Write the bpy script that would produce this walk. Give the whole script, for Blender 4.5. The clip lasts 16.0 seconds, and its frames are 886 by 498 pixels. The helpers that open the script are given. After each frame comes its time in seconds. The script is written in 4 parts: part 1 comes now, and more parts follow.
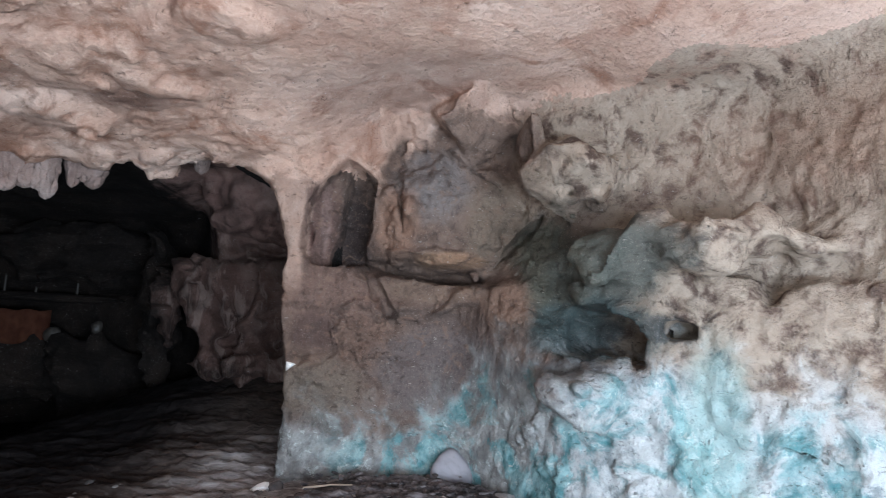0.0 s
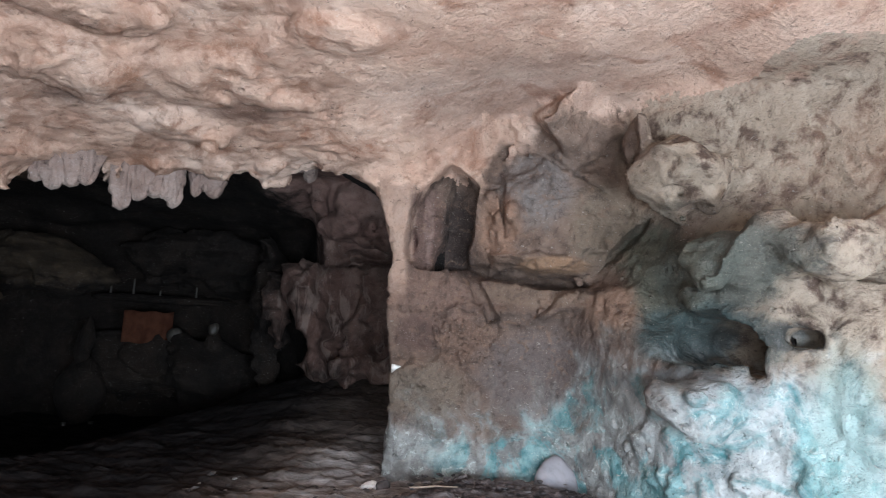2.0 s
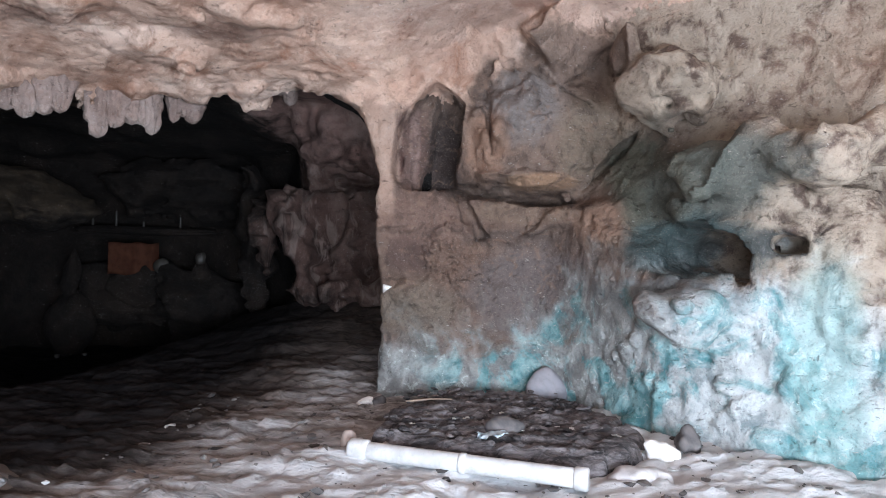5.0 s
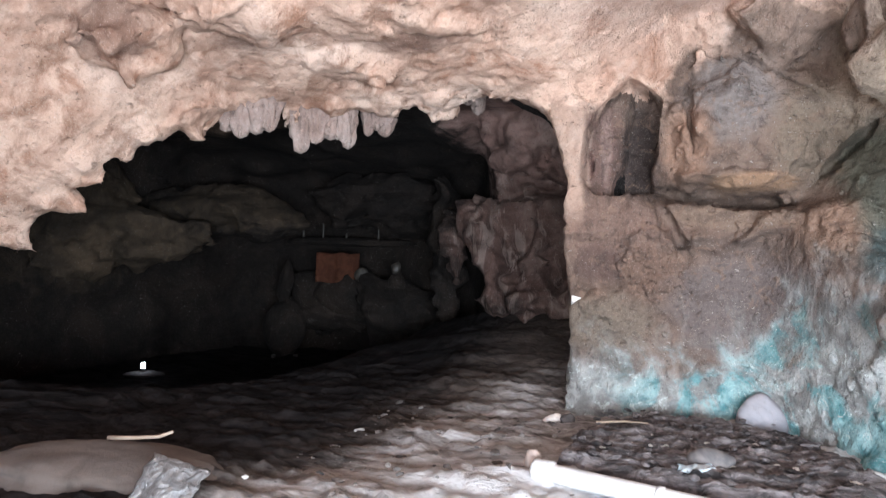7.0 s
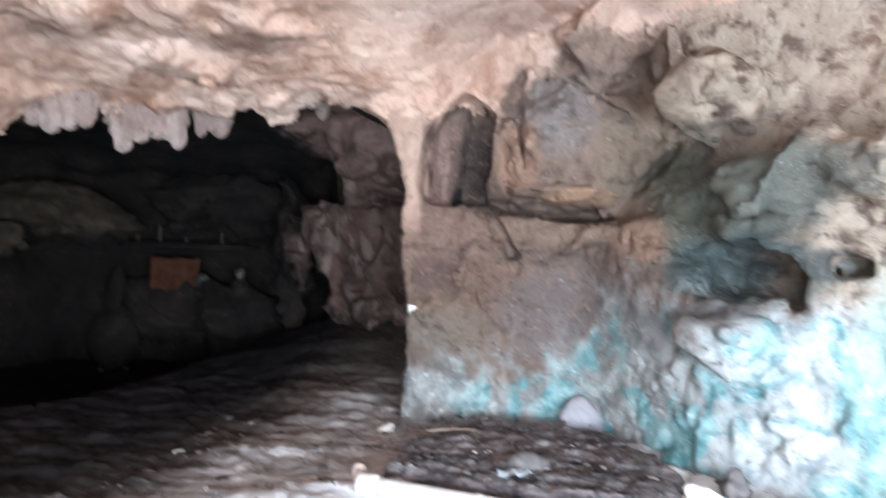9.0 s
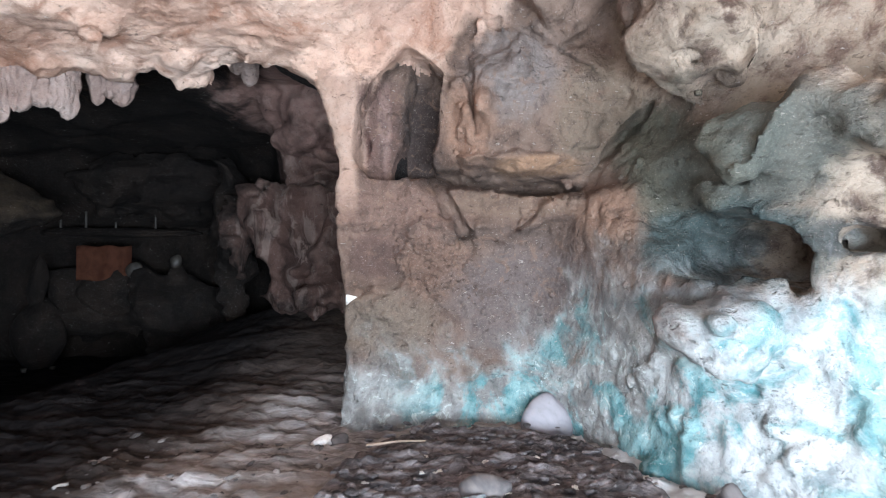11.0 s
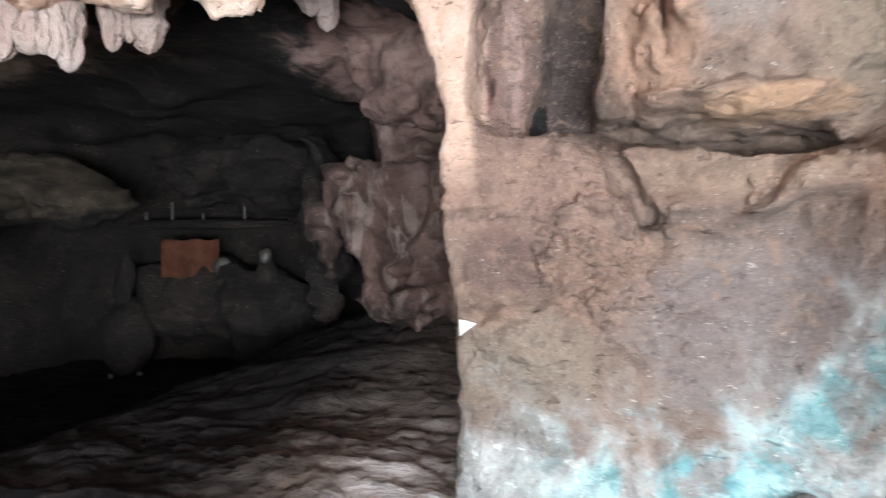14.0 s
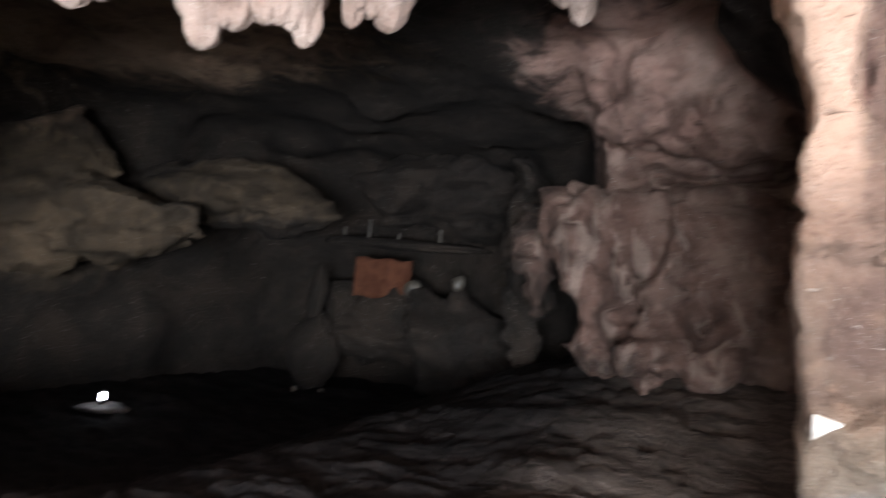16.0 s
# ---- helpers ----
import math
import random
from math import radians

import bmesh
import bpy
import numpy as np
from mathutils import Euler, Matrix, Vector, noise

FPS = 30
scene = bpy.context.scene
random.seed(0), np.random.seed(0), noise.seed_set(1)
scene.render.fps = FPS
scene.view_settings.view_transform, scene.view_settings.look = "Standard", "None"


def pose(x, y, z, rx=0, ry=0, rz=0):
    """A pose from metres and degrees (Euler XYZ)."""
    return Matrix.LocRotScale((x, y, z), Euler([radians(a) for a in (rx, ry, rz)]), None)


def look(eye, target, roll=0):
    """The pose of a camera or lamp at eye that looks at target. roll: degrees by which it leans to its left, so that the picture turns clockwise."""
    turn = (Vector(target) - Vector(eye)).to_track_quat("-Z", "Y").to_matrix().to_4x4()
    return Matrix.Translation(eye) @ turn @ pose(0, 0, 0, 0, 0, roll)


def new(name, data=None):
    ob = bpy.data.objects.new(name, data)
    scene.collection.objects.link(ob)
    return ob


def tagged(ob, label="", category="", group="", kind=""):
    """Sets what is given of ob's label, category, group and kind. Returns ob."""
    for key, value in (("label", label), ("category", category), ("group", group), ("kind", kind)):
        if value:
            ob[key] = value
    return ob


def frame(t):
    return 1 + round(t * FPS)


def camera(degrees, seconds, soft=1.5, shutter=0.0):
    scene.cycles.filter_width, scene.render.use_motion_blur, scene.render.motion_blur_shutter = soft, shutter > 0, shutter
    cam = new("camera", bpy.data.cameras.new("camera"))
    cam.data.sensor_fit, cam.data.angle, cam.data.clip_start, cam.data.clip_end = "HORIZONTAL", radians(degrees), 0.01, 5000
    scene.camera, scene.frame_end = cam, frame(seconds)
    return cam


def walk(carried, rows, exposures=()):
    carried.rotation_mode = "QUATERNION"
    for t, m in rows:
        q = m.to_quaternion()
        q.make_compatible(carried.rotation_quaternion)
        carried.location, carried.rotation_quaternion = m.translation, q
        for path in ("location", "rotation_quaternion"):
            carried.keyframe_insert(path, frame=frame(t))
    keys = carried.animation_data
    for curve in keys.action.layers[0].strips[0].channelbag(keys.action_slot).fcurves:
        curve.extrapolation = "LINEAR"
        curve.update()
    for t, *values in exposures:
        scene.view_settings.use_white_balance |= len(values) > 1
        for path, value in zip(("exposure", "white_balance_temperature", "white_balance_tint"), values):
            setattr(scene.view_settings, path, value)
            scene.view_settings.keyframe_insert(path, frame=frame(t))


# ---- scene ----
cam = camera(67.5, 16.0, soft=1.0, shutter=0.5)
PATH = [
    (0, (0.969, 0.277, 1.454), (1.109, 2.259, 1.678), 2.6),
    (0.5, (0.888, 0.258, 1.458), (0.992, 2.241, 1.69), 3.2),
    (1, (0.89, 0.254, 1.496), (0.985, 2.24, 1.716), 3.7),
    (1.5, (0.907, 0.236, 1.477), (0.887, 2.222, 1.706), 3.9),
    (2, (0.898, 0.262, 1.432), (0.752, 2.244, 1.66), 3.3),
    (2.5, (0.863, 0.225, 1.444), (0.699, 2.209, 1.629), 3.4),
    (3, (0.874, 0.257, 1.407), (0.756, 2.253, 1.396), 2.6),
    (5.5, (0.846, 0.267, 1.369), (0.755, 2.265, 1.378), 1.4),
    (6, (0.84, 0.344, 1.346), (0.514, 2.317, 1.35), 0.8),
    (6.5, (0.833, 0.45, 1.337), (0.29, 2.375, 1.318), 1.0),
    (7, (0.853, 0.523, 1.359), (0.202, 2.414, 1.382), 1.6),
    (7.5, (0.871, 0.502, 1.379), (0.234, 2.393, 1.507), 1.8),
    (8, (0.895, 0.505, 1.381), (0.39, 2.434, 1.536), 0.8),
    (8.5, (0.969, 0.559, 1.422), (0.611, 2.521, 1.573), 0.6),
    (9, (1.039, 0.606, 1.416), (0.798, 2.591, 1.463), 1.9),
    (9.2, (1.05, 0.649, 1.399), (0.935, 2.645, 1.367), 1.9),
    (11.3, (1.136, 1.687, 1.451), (1.015, 3.684, 1.443), -0.0),
    (11.5, (1.167, 1.877, 1.39), (1.176, 3.877, 1.403), 3.0),
    (12, (1.092, 2.164, 1.517), (1.105, 4.164, 1.51), -0.0),
    (12.5, (1.037, 2.549, 1.468), (0.831, 4.538, 1.456), -0.7),
    (13, (0.979, 2.795, 1.512), (0.689, 4.772, 1.437), 0.3),
    (13.5, (0.789, 3.131, 1.507), (0.461, 5.103, 1.453), 1.0),
    (14, (0.674, 3.349, 1.5), (0.227, 5.298, 1.438), -0.7),
    (14.5, (0.564, 3.649, 1.478), (-0.14, 5.52, 1.483), -0.7),
    (15, (0.351, 3.854, 1.435), (-0.302, 5.744, 1.392), 3.8),
    (15.5, (0.053, 4.007, 1.464), (-0.598, 5.894, 1.589), 4.1),
    (16, (-0.094, 4.111, 1.44), (-1.022, 5.882, 1.471), 4.9),
]
EXPOSURES = [(0, 0.35, 5700, 11), (2, 0.5, 5950, 11), (3, 0.8, 5950, 11), (5.5, 0.6, 5800, 13), (7, 1.2, 6050, 13), (8, 1.4, 6050, 11), (9.2, 1.2, 5750, 11), (11.5, 1.25, 5850, 11), (12, 1.15, 5850, 12), (12.5, 1.45, 5850, 11), (13, 1.6, 5950, 11), (14, 1.95, 6200, 11), (15, 2.05, 6400, 11), (16, 2.1, 6600, 14)]
walk(cam, [(t, look(eye, target, roll)) for t, eye, target, roll in PATH], EXPOSURES)

# ---- world, sun, daylight of the cave mouth ----
world = bpy.data.worlds.new("overcast_sky")
scene.world = world
world.use_nodes = True
wn = world.node_tree
sky = wn.nodes.new("ShaderNodeTexSky")
sky.sky_type, sky.sun_disc = "NISHITA", False
sky.sun_elevation, sky.sun_rotation = radians(48), radians(160)
wn.nodes["Background"].inputs["Strength"].default_value = 0.12
wn.links.new(sky.outputs[0], wn.nodes["Background"].inputs[0])

sun = new("sun", bpy.data.lights.new("sun", "SUN"))
sun.data.energy, sun.data.angle, sun.data.color = 2.5, radians(12), (1.0, 0.95, 0.88)
sun.matrix_world = look((2.0, -9.0, 10.0), (0.8, 0.5, 0.0))

mouth = new("mouth_daylight", bpy.data.lights.new("mouth_daylight", "AREA"))
mouth.data.shape, mouth.data.size, mouth.data.size_y = "RECTANGLE", 5.0, 1.3
mouth.data.energy, mouth.data.color = 700, (0.84, 0.93, 1.0)
mouth.matrix_world = look((2.7, -1.15, 0.80), (1.1, 5.0, 2.6))


# ---- numeric helpers ----
def sstep(a, b, v):
    t = np.clip((v - a) / (b - a), 0.0, 1.0)
    return t * t * (3 - 2 * t)


def smax(a, b, k):
    h = np.maximum(k - np.abs(a - b), 0.0) / k
    return np.maximum(a, b) + h * h * (k * 0.25)


def smin(a, b, k):
    return -smax(-a, -b, k)


def hashed(ix, iy, iz, seed):
    n = (ix * 374761393 + iy * 668265263 + iz * 1274126177 + seed * 974634777) & 0xFFFFFFFF
    n = ((n ^ (n >> 13)) * 1103515245) & 0xFFFFFFFF
    n = ((n ^ (n >> 16)) * 2654435769) & 0xFFFFFFFF
    return ((n >> 8) & 0xFFFF) / 32767.5 - 1.0


def vnoise(p, size, seed=0):
    """Smooth value noise in -1..1 at the points p, with cells of that size in metres."""
    q = np.asarray(p, dtype=np.float64) / np.asarray(size, dtype=np.float64)
    c = np.floor(q)
    f = q - c
    f = f * f * (3 - 2 * f)
    i = c.astype(np.int64)
    out = 0.0
    for dx in (0, 1):
        wx = f[:, 0] if dx else 1 - f[:, 0]
        for dy in (0, 1):
            wy = wx * (f[:, 1] if dy else 1 - f[:, 1])
            for dz in (0, 1):
                w = wy * (f[:, 2] if dz else 1 - f[:, 2])
                out = out + w * hashed(i[:, 0] + dx, i[:, 1] + dy, i[:, 2] + dz, seed)
    return out


def fbm(p, size, octaves, seed=0, gain=0.5):
    total, amp = 0.0, 1.0
    for n in range(octaves):
        total = total + amp * vnoise(p, size / 2 ** n, seed + 17 * n)
        amp *= gain
    return total


def lattice(xs, ys, zs, size, seed):
    """The same kind of noise on a whole rectilinear grid, from a small random lattice."""
    rng = np.random.RandomState(seed)
    mats = []
    for axis, s in zip((xs, ys, zs), size):
        q = (axis - axis[0]) / s
        n = int(q[-1]) + 2
        i = np.minimum(q.astype(int), n - 2)
        f = q - i
        f = f * f * (3 - 2 * f)
        m = np.zeros((len(axis), n), np.float32)
        m[np.arange(len(axis)), i] = 1 - f
        m[np.arange(len(axis)), i + 1] += f
        mats.append(m)
    cells = rng.uniform(-1, 1, [m.shape[1] for m in mats]).astype(np.float32)
    a = np.tensordot(mats[0], cells, (1, 0))
    a = np.tensordot(a, mats[1], (1, 1))
    return np.tensordot(a, mats[2], (1, 1))


# ---- materials ----
def nodes_of(name):
    m = bpy.data.materials.new(name)
    m.use_nodes = True
    t = m.node_tree
    return m, t, t.nodes["Principled BSDF"]


def noise_node(t, vec, scale, detail=6.0, rough=0.6, distort=0.0):
    n = t.nodes.new("ShaderNodeTexNoise")
    n.inputs["Scale"].default_value, n.inputs["Detail"].default_value = scale, detail
    n.inputs["Roughness"].default_value, n.inputs["Distortion"].default_value = rough, distort
    t.links.new(vec, n.inputs["Vector"])
    return n.outputs["Fac"]


def ramp(t, fac, stops):
    r = t.nodes.new("ShaderNodeValToRGB")
    e = r.color_ramp.elements
    while len(e) < len(stops):
        e.new(0.5)
    for k, (at, col) in zip(e, stops):
        k.position = at
        k.color = (*col, 1) if len(col) == 3 else col
    t.links.new(fac, r.inputs[0])
    return r.outputs[0]


def grey(t, fac, a, b):
    n = t.nodes.new("ShaderNodeMapRange")
    n.interpolation_type = "SMOOTHSTEP"
    n.inputs["From Min"].default_value, n.inputs["From Max"].default_value = a, b
    t.links.new(fac, n.inputs["Value"])
    return n.outputs["Result"]


def mix(t, fac, a, b, blend="MIX"):
    n = t.nodes.new("ShaderNodeMix")
    n.data_type, n.blend_type = "RGBA", blend
    for socket, v in ((n.inputs[0], fac), (n.inputs[6], a), (n.inputs[7], b)):
        if isinstance(v, (int, float)):
            socket.default_value = v
        elif isinstance(v, tuple):
            socket.default_value = (*v, 1)
        else:
            t.links.new(v, socket)
    return n.outputs[2]


def calc(t, op, a, b=0.0, clamp=False):
    n = t.nodes.new("ShaderNodeMath")
    n.operation, n.use_clamp = op, clamp
    for socket, v in zip(n.inputs, (a, b)):
        if isinstance(v, (int, float)):
            socket.default_value = v
        else:
            t.links.new(v, socket)
    return n.outputs[0]


def bump(t, bsdf, height, strength, distance):
    b = t.nodes.new("ShaderNodeBump")
    b.inputs["Strength"].default_value, b.inputs["Distance"].default_value = strength, distance
    t.links.new(height, b.inputs["Height"])
    t.links.new(b.outputs[0], bsdf.inputs["Normal"])


def place_of(t):
    g = t.nodes.new("ShaderNodeNewGeometry")
    s = t.nodes.new("ShaderNodeSeparateXYZ")
    t.links.new(g.outputs["Position"], s.inputs[0])
    return g.outputs["Position"], s.outputs["X"], s.outputs["Y"], s.outputs["Z"]


def blob(t, pos, centre, radii, soft=0.35, wobble=None):
    """1 inside an ellipsoid spot with a ragged rim, 0 outside."""
    m = t.nodes.new("ShaderNodeVectorMath")
    m.operation = "SUBTRACT"
    t.links.new(pos, m.inputs[0])
    m.inputs[1].default_value = centre
    d = t.nodes.new("ShaderNodeVectorMath")
    d.operation = "DIVIDE"
    t.links.new(m.outputs[0], d.inputs[0])
    d.inputs[1].default_value = radii
    ln = t.nodes.new("ShaderNodeVectorMath")
    ln.operation = "LENGTH"
    t.links.new(d.outputs[0], ln.inputs[0])
    v = ln.outputs["Value"]
    if wobble is not None:
        v = calc(t, "ADD", v, calc(t, "MULTIPLY", calc(t, "SUBTRACT", wobble, 0.5), 1.3))
    return grey(t, v, 1 + soft, 1 - soft)


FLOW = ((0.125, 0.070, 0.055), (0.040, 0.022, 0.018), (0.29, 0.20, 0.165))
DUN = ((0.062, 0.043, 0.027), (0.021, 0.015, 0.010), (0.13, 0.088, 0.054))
PINK = ((0.62, 0.42, 0.315), (0.40, 0.235, 0.165), (0.74, 0.56, 0.45))
STAINS_AND_SHADE = (
    # niche: brown panel with a lighter band; the deep slot's shade painted in
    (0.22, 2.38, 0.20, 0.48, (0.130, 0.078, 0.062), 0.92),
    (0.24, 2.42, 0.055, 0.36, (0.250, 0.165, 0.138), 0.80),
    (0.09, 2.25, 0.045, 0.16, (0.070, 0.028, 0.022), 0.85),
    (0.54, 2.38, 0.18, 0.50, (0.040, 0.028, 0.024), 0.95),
    (1.30, 2.80, 0.40, 0.36, (0.195, 0.178, 0.168), 0.65),
    (0.96, 2.42, 0.20, 0.34, (0.280, 0.165, 0.110), 0.80),
    (1.98, 2.46, 0.36, 0.44, (0.175, 0.132, 0.094), 0.90),
    (1.52, 2.07, 0.34, 0.07, (0.300, 0.180, 0.105), 0.80),
    (0.40, 1.66, 0.55, 0.26, (0.170, 0.106, 0.080), 0.85),
    (0.75, 1.28, 0.28, 0.26, (0.150, 0.092, 0.066), 0.85),
    (0.24, 1.32, 0.22, 0.17, (0.095, 0.058, 0.046), 0.90),
    (1.30, 1.76, 0.50, 0.10, (0.205, 0.140, 0.098), 0.65),
    # darker band along the shelf's lower edge
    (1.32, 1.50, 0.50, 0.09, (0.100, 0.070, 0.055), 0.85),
    (1.42, 1.02, 0.60, 0.42, (0.128, 0.102, 0.092), 0.90),
    (2.05, 1.66, 0.24, 0.20, (0.210, 0.125, 0.082), 0.75),
    (0.30, 0.80, 0.45, 0.26, (0.165, 0.128, 0.095), 0.75),
    (1.75, 3.50, 0.50, 0.40, (0.230, 0.160, 0.121), 0.70))
# over the crust: algae film of the recess, darker alcove and hollow, grey sill
OVER_CRUST = (
    (2.36, 1.95, 0.24, 0.52, (0.075, 0.080, 0.058), 0.85),
    (2.64, 1.95, 0.30, 0.36, (0.080, 0.086, 0.072), 0.85),
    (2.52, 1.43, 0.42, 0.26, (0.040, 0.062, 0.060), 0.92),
    (2.46, 1.06, 0.46, 0.15, (0.190, 0.205, 0.205), 0.85),
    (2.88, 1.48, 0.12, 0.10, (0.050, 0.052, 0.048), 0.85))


def rock_material(name, base, dark, pale, stained=False, ceiling=False, inner=False):
    m, t, b = nodes_of(name)
    pos, px, py, pz = place_of(t)
    n1 = noise_node(t, pos, 1.1, 8, 0.62, 0.4)
    n2 = noise_node(t, pos, 5.5, 8, 0.66, 0.3)
    n3 = noise_node(t, pos, 26.0, 8, 0.7)
    n4 = noise_node(t, pos, 2.4, 5, 0.6, 1.2)
    n5 = noise_node(t, pos, 75.0, 5, 0.75)

    def stone_tone(tones, rusty):
        mid, low, high = tones
        c = ramp(t, n1, [(0.30, low), (0.50, mid), (0.72, high)])
        c = mix(t, calc(t, "MULTIPLY", grey(t, n2, 0.48, 0.72), 0.30 if stained else 0.45), c, high)
        c = mix(t, calc(t, "MULTIPLY", grey(t, n2, 0.47, 0.28), 0.35 if stained else 0.5), c, low)
        if rusty:
            rust = noise_node(t, pos, 1.7, 7, 0.65, 0.8)
            c = mix(t, calc(t, "MULTIPLY", grey(t, rust, 0.53, 0.68), 0.7), c, (0.30, 0.13, 0.07))
        return c

    col = stone_tone((base, dark, pale), ceiling)
    if inner:
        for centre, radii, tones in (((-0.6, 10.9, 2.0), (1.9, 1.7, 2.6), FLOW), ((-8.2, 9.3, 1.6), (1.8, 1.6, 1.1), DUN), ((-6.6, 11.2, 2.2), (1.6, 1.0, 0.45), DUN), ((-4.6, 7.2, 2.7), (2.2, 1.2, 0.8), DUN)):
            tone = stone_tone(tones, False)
            if tones is FLOW:
                # pale calcite runs down the flowstone
                sheet = t.nodes.new("ShaderNodeMapping")
                sheet.inputs["Scale"].default_value = (3.2, 3.2, 0.7)
                t.links.new(pos, sheet.inputs[0])
                runs = grey(t, noise_node(t, sheet.outputs[0], 1.0, 6, 0.6, 1.2), 0.54, 0.62)
                tone = mix(t, calc(t, "MULTIPLY", runs, 0.6), tone, (0.33, 0.245, 0.205))
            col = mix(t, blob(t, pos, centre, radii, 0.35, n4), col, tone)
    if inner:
        # overhang and left inner ceiling painted lighter, as light falls on them
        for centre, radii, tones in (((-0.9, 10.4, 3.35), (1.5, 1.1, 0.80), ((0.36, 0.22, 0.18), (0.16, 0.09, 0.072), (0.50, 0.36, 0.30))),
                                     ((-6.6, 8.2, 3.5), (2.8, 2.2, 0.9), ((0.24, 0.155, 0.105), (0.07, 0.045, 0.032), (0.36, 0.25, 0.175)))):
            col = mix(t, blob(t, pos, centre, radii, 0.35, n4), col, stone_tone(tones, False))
    if ceiling:
        brown = calc(t, "MULTIPLY", grey(t, noise_node(t, pos, 3.6, 8, 0.66, 0.6), 0.46, 0.66), grey(t, px, 0.1, -0.9))
        col = mix(t, calc(t, "MULTIPLY", brown, 0.75), col, (0.25, 0.125, 0.075))
        # greyish darker patch above the boulder
        grey_patch = blob(t, pos, (0.9, 6.1, 3.6), (1.0, 0.7, 0.5), 0.5, n4)
        col = mix(t, calc(t, "MULTIPLY", grey_patch, 0.35), col, (0.20, 0.14, 0.12))
        for centre, radii in (((-1.25, 5.75, 3.2), (0.35, 0.16, 0.3)), ((-2.5, 5.2, 3.1), (0.30, 0.18, 0.3)), ((-3.1, 4.3, 3.0), (0.35, 0.22, 0.4))):
            col = mix(t, calc(t, "MULTIPLY", blob(t, pos, centre, radii, 0.6, n2), 0.7), col, (0.13, 0.07, 0.05))
    if stained:
        # broad stains and painted shade of the wall: x, height, half width, half height, colour, strength
        wob = calc(t, "ADD", calc(t, "MULTIPLY", n2, 0.5), calc(t, "MULTIPLY", n4, 0.5))
        def wall_spot(c, sx, sz, rx, rz, tone, amount):
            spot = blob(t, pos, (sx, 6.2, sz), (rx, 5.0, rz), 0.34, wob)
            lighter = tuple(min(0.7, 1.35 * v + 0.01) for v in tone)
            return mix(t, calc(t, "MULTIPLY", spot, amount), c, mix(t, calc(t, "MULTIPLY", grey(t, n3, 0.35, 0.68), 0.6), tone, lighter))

        for row in STAINS_AND_SHADE:
            col = wall_spot(col, *row)
        crumb = calc(t, "MULTIPLY", grey(t, noise_node(t, pos, 7.5, 7, 0.68, 0.8), 0.52, 0.64), grey(t, pz, 0.75, 1.15))
        col = mix(t, calc(t, "MULTIPLY", crumb, calc(t, "MULTIPLY", grey(t, px, 2.3, 1.9), 0.55)), col, (0.235, 0.150, 0.105))
        murk = calc(t, "MULTIPLY", grey(t, noise_node(t, pos, 4.2, 6, 0.65, 1.0), 0.52, 0.62), grey(t, pz, 0.5, 0.9))
        col = mix(t, calc(t, "MULTIPLY", murk, 0.40), col, (0.060, 0.040, 0.032))
        # the pinkish rock of the ceiling comes down over the arch and along the pillar's edge
        high = calc(t, "ADD", pz, calc(t, "MULTIPLY", calc(t, "SUBTRACT", wob, 0.5), 0.9))
        slope = calc(t, "SUBTRACT", high, calc(t, "MULTIPLY", calc(t, "MAXIMUM", calc(t, "SUBTRACT", px, 0.65), 0.0), 0.95))
        over = calc(t, "MAXIMUM", calc(t, "MULTIPLY", grey(t, slope, 2.62, 2.86), grey(t, py, 6.94, 6.84)), grey(t, high, 3.40, 3.60))
        edge = calc(t, "MULTIPLY", grey(t, calc(t, "ADD", px, calc(t, "MULTIPLY", calc(t, "SUBTRACT", n2, 0.5), 0.12)), 0.13, 0.06), grey(t, high, 1.5, 2.0))
        col = mix(t, calc(t, "MAXIMUM", over, calc(t, "MULTIPLY", edge, 0.6)), col, stone_tone(PINK, True))
        # calcite crust on the right-hand wall
        up = calc(t, "ADD", pz, calc(t, "MULTIPLY", calc(t, "SUBTRACT", n1, 0.5), 2.0))
        side = calc(t, "MAXIMUM", grey(t, px, 2.45, 2.95), calc(t, "MULTIPLY", grey(t, px, 2.02, 2.30), grey(t, high, 2.35, 2.70)))
        crust = calc(t, "MULTIPLY", side, grey(t, n2, 0.36, 0.54))
        tone = mix(t, grey(t, up, 1.3, 0.7), mix(t, n4, (0.60, 0.50, 0.39), (0.26, 0.185, 0.125)), (0.60, 0.60, 0.57))
        col = mix(t, calc(t, "MULTIPLY", crust, 0.85), col, tone)
        rusty = blob(t, pos, (3.40, 4.2, 2.85), (0.80, 1.2, 0.50), 0.45, wob)
        col = mix(t, calc(t, "MULTIPLY", rusty, 0.75), col, mix(t, n2, (0.20, 0.105, 0.065), (0.40, 0.27, 0.19)))
        for row in OVER_CRUST:
            col = wall_spot(col, *row)
        # damp grey foot with copper-green algae and pale flakes
        foot = calc(t, "ADD", pz, calc(t, "MULTIPLY", calc(t, "SUBTRACT", n4, 0.5), 1.3))
        foot = calc(t, "ADD", foot, calc(t, "MULTIPLY", calc(t, "SUBTRACT", noise_node(t, pos, 0.8, 4, 0.6, 0.8), 0.5), 1.8))
        foot = calc(t, "SUBTRACT", foot, calc(t, "MULTIPLY", grey(t, px, 1.3, 2.3), 0.55))
        damp = grey(t, foot, 0.95, 0.30)
        greyed = mix(t, grey(t, n2, 0.38, 0.64), (0.20, 0.20, 0.188), (0.41, 0.42, 0.395))
        greyed = mix(t, grey(t, px, 1.9, 2.7), greyed, mix(t, grey(t, n2, 0.34, 0.52), (0.30, 0.345, 0.345), (0.60, 0.62, 0.60)))
        col = mix(t, calc(t, "MULTIPLY", damp, 0.85), col, greyed)
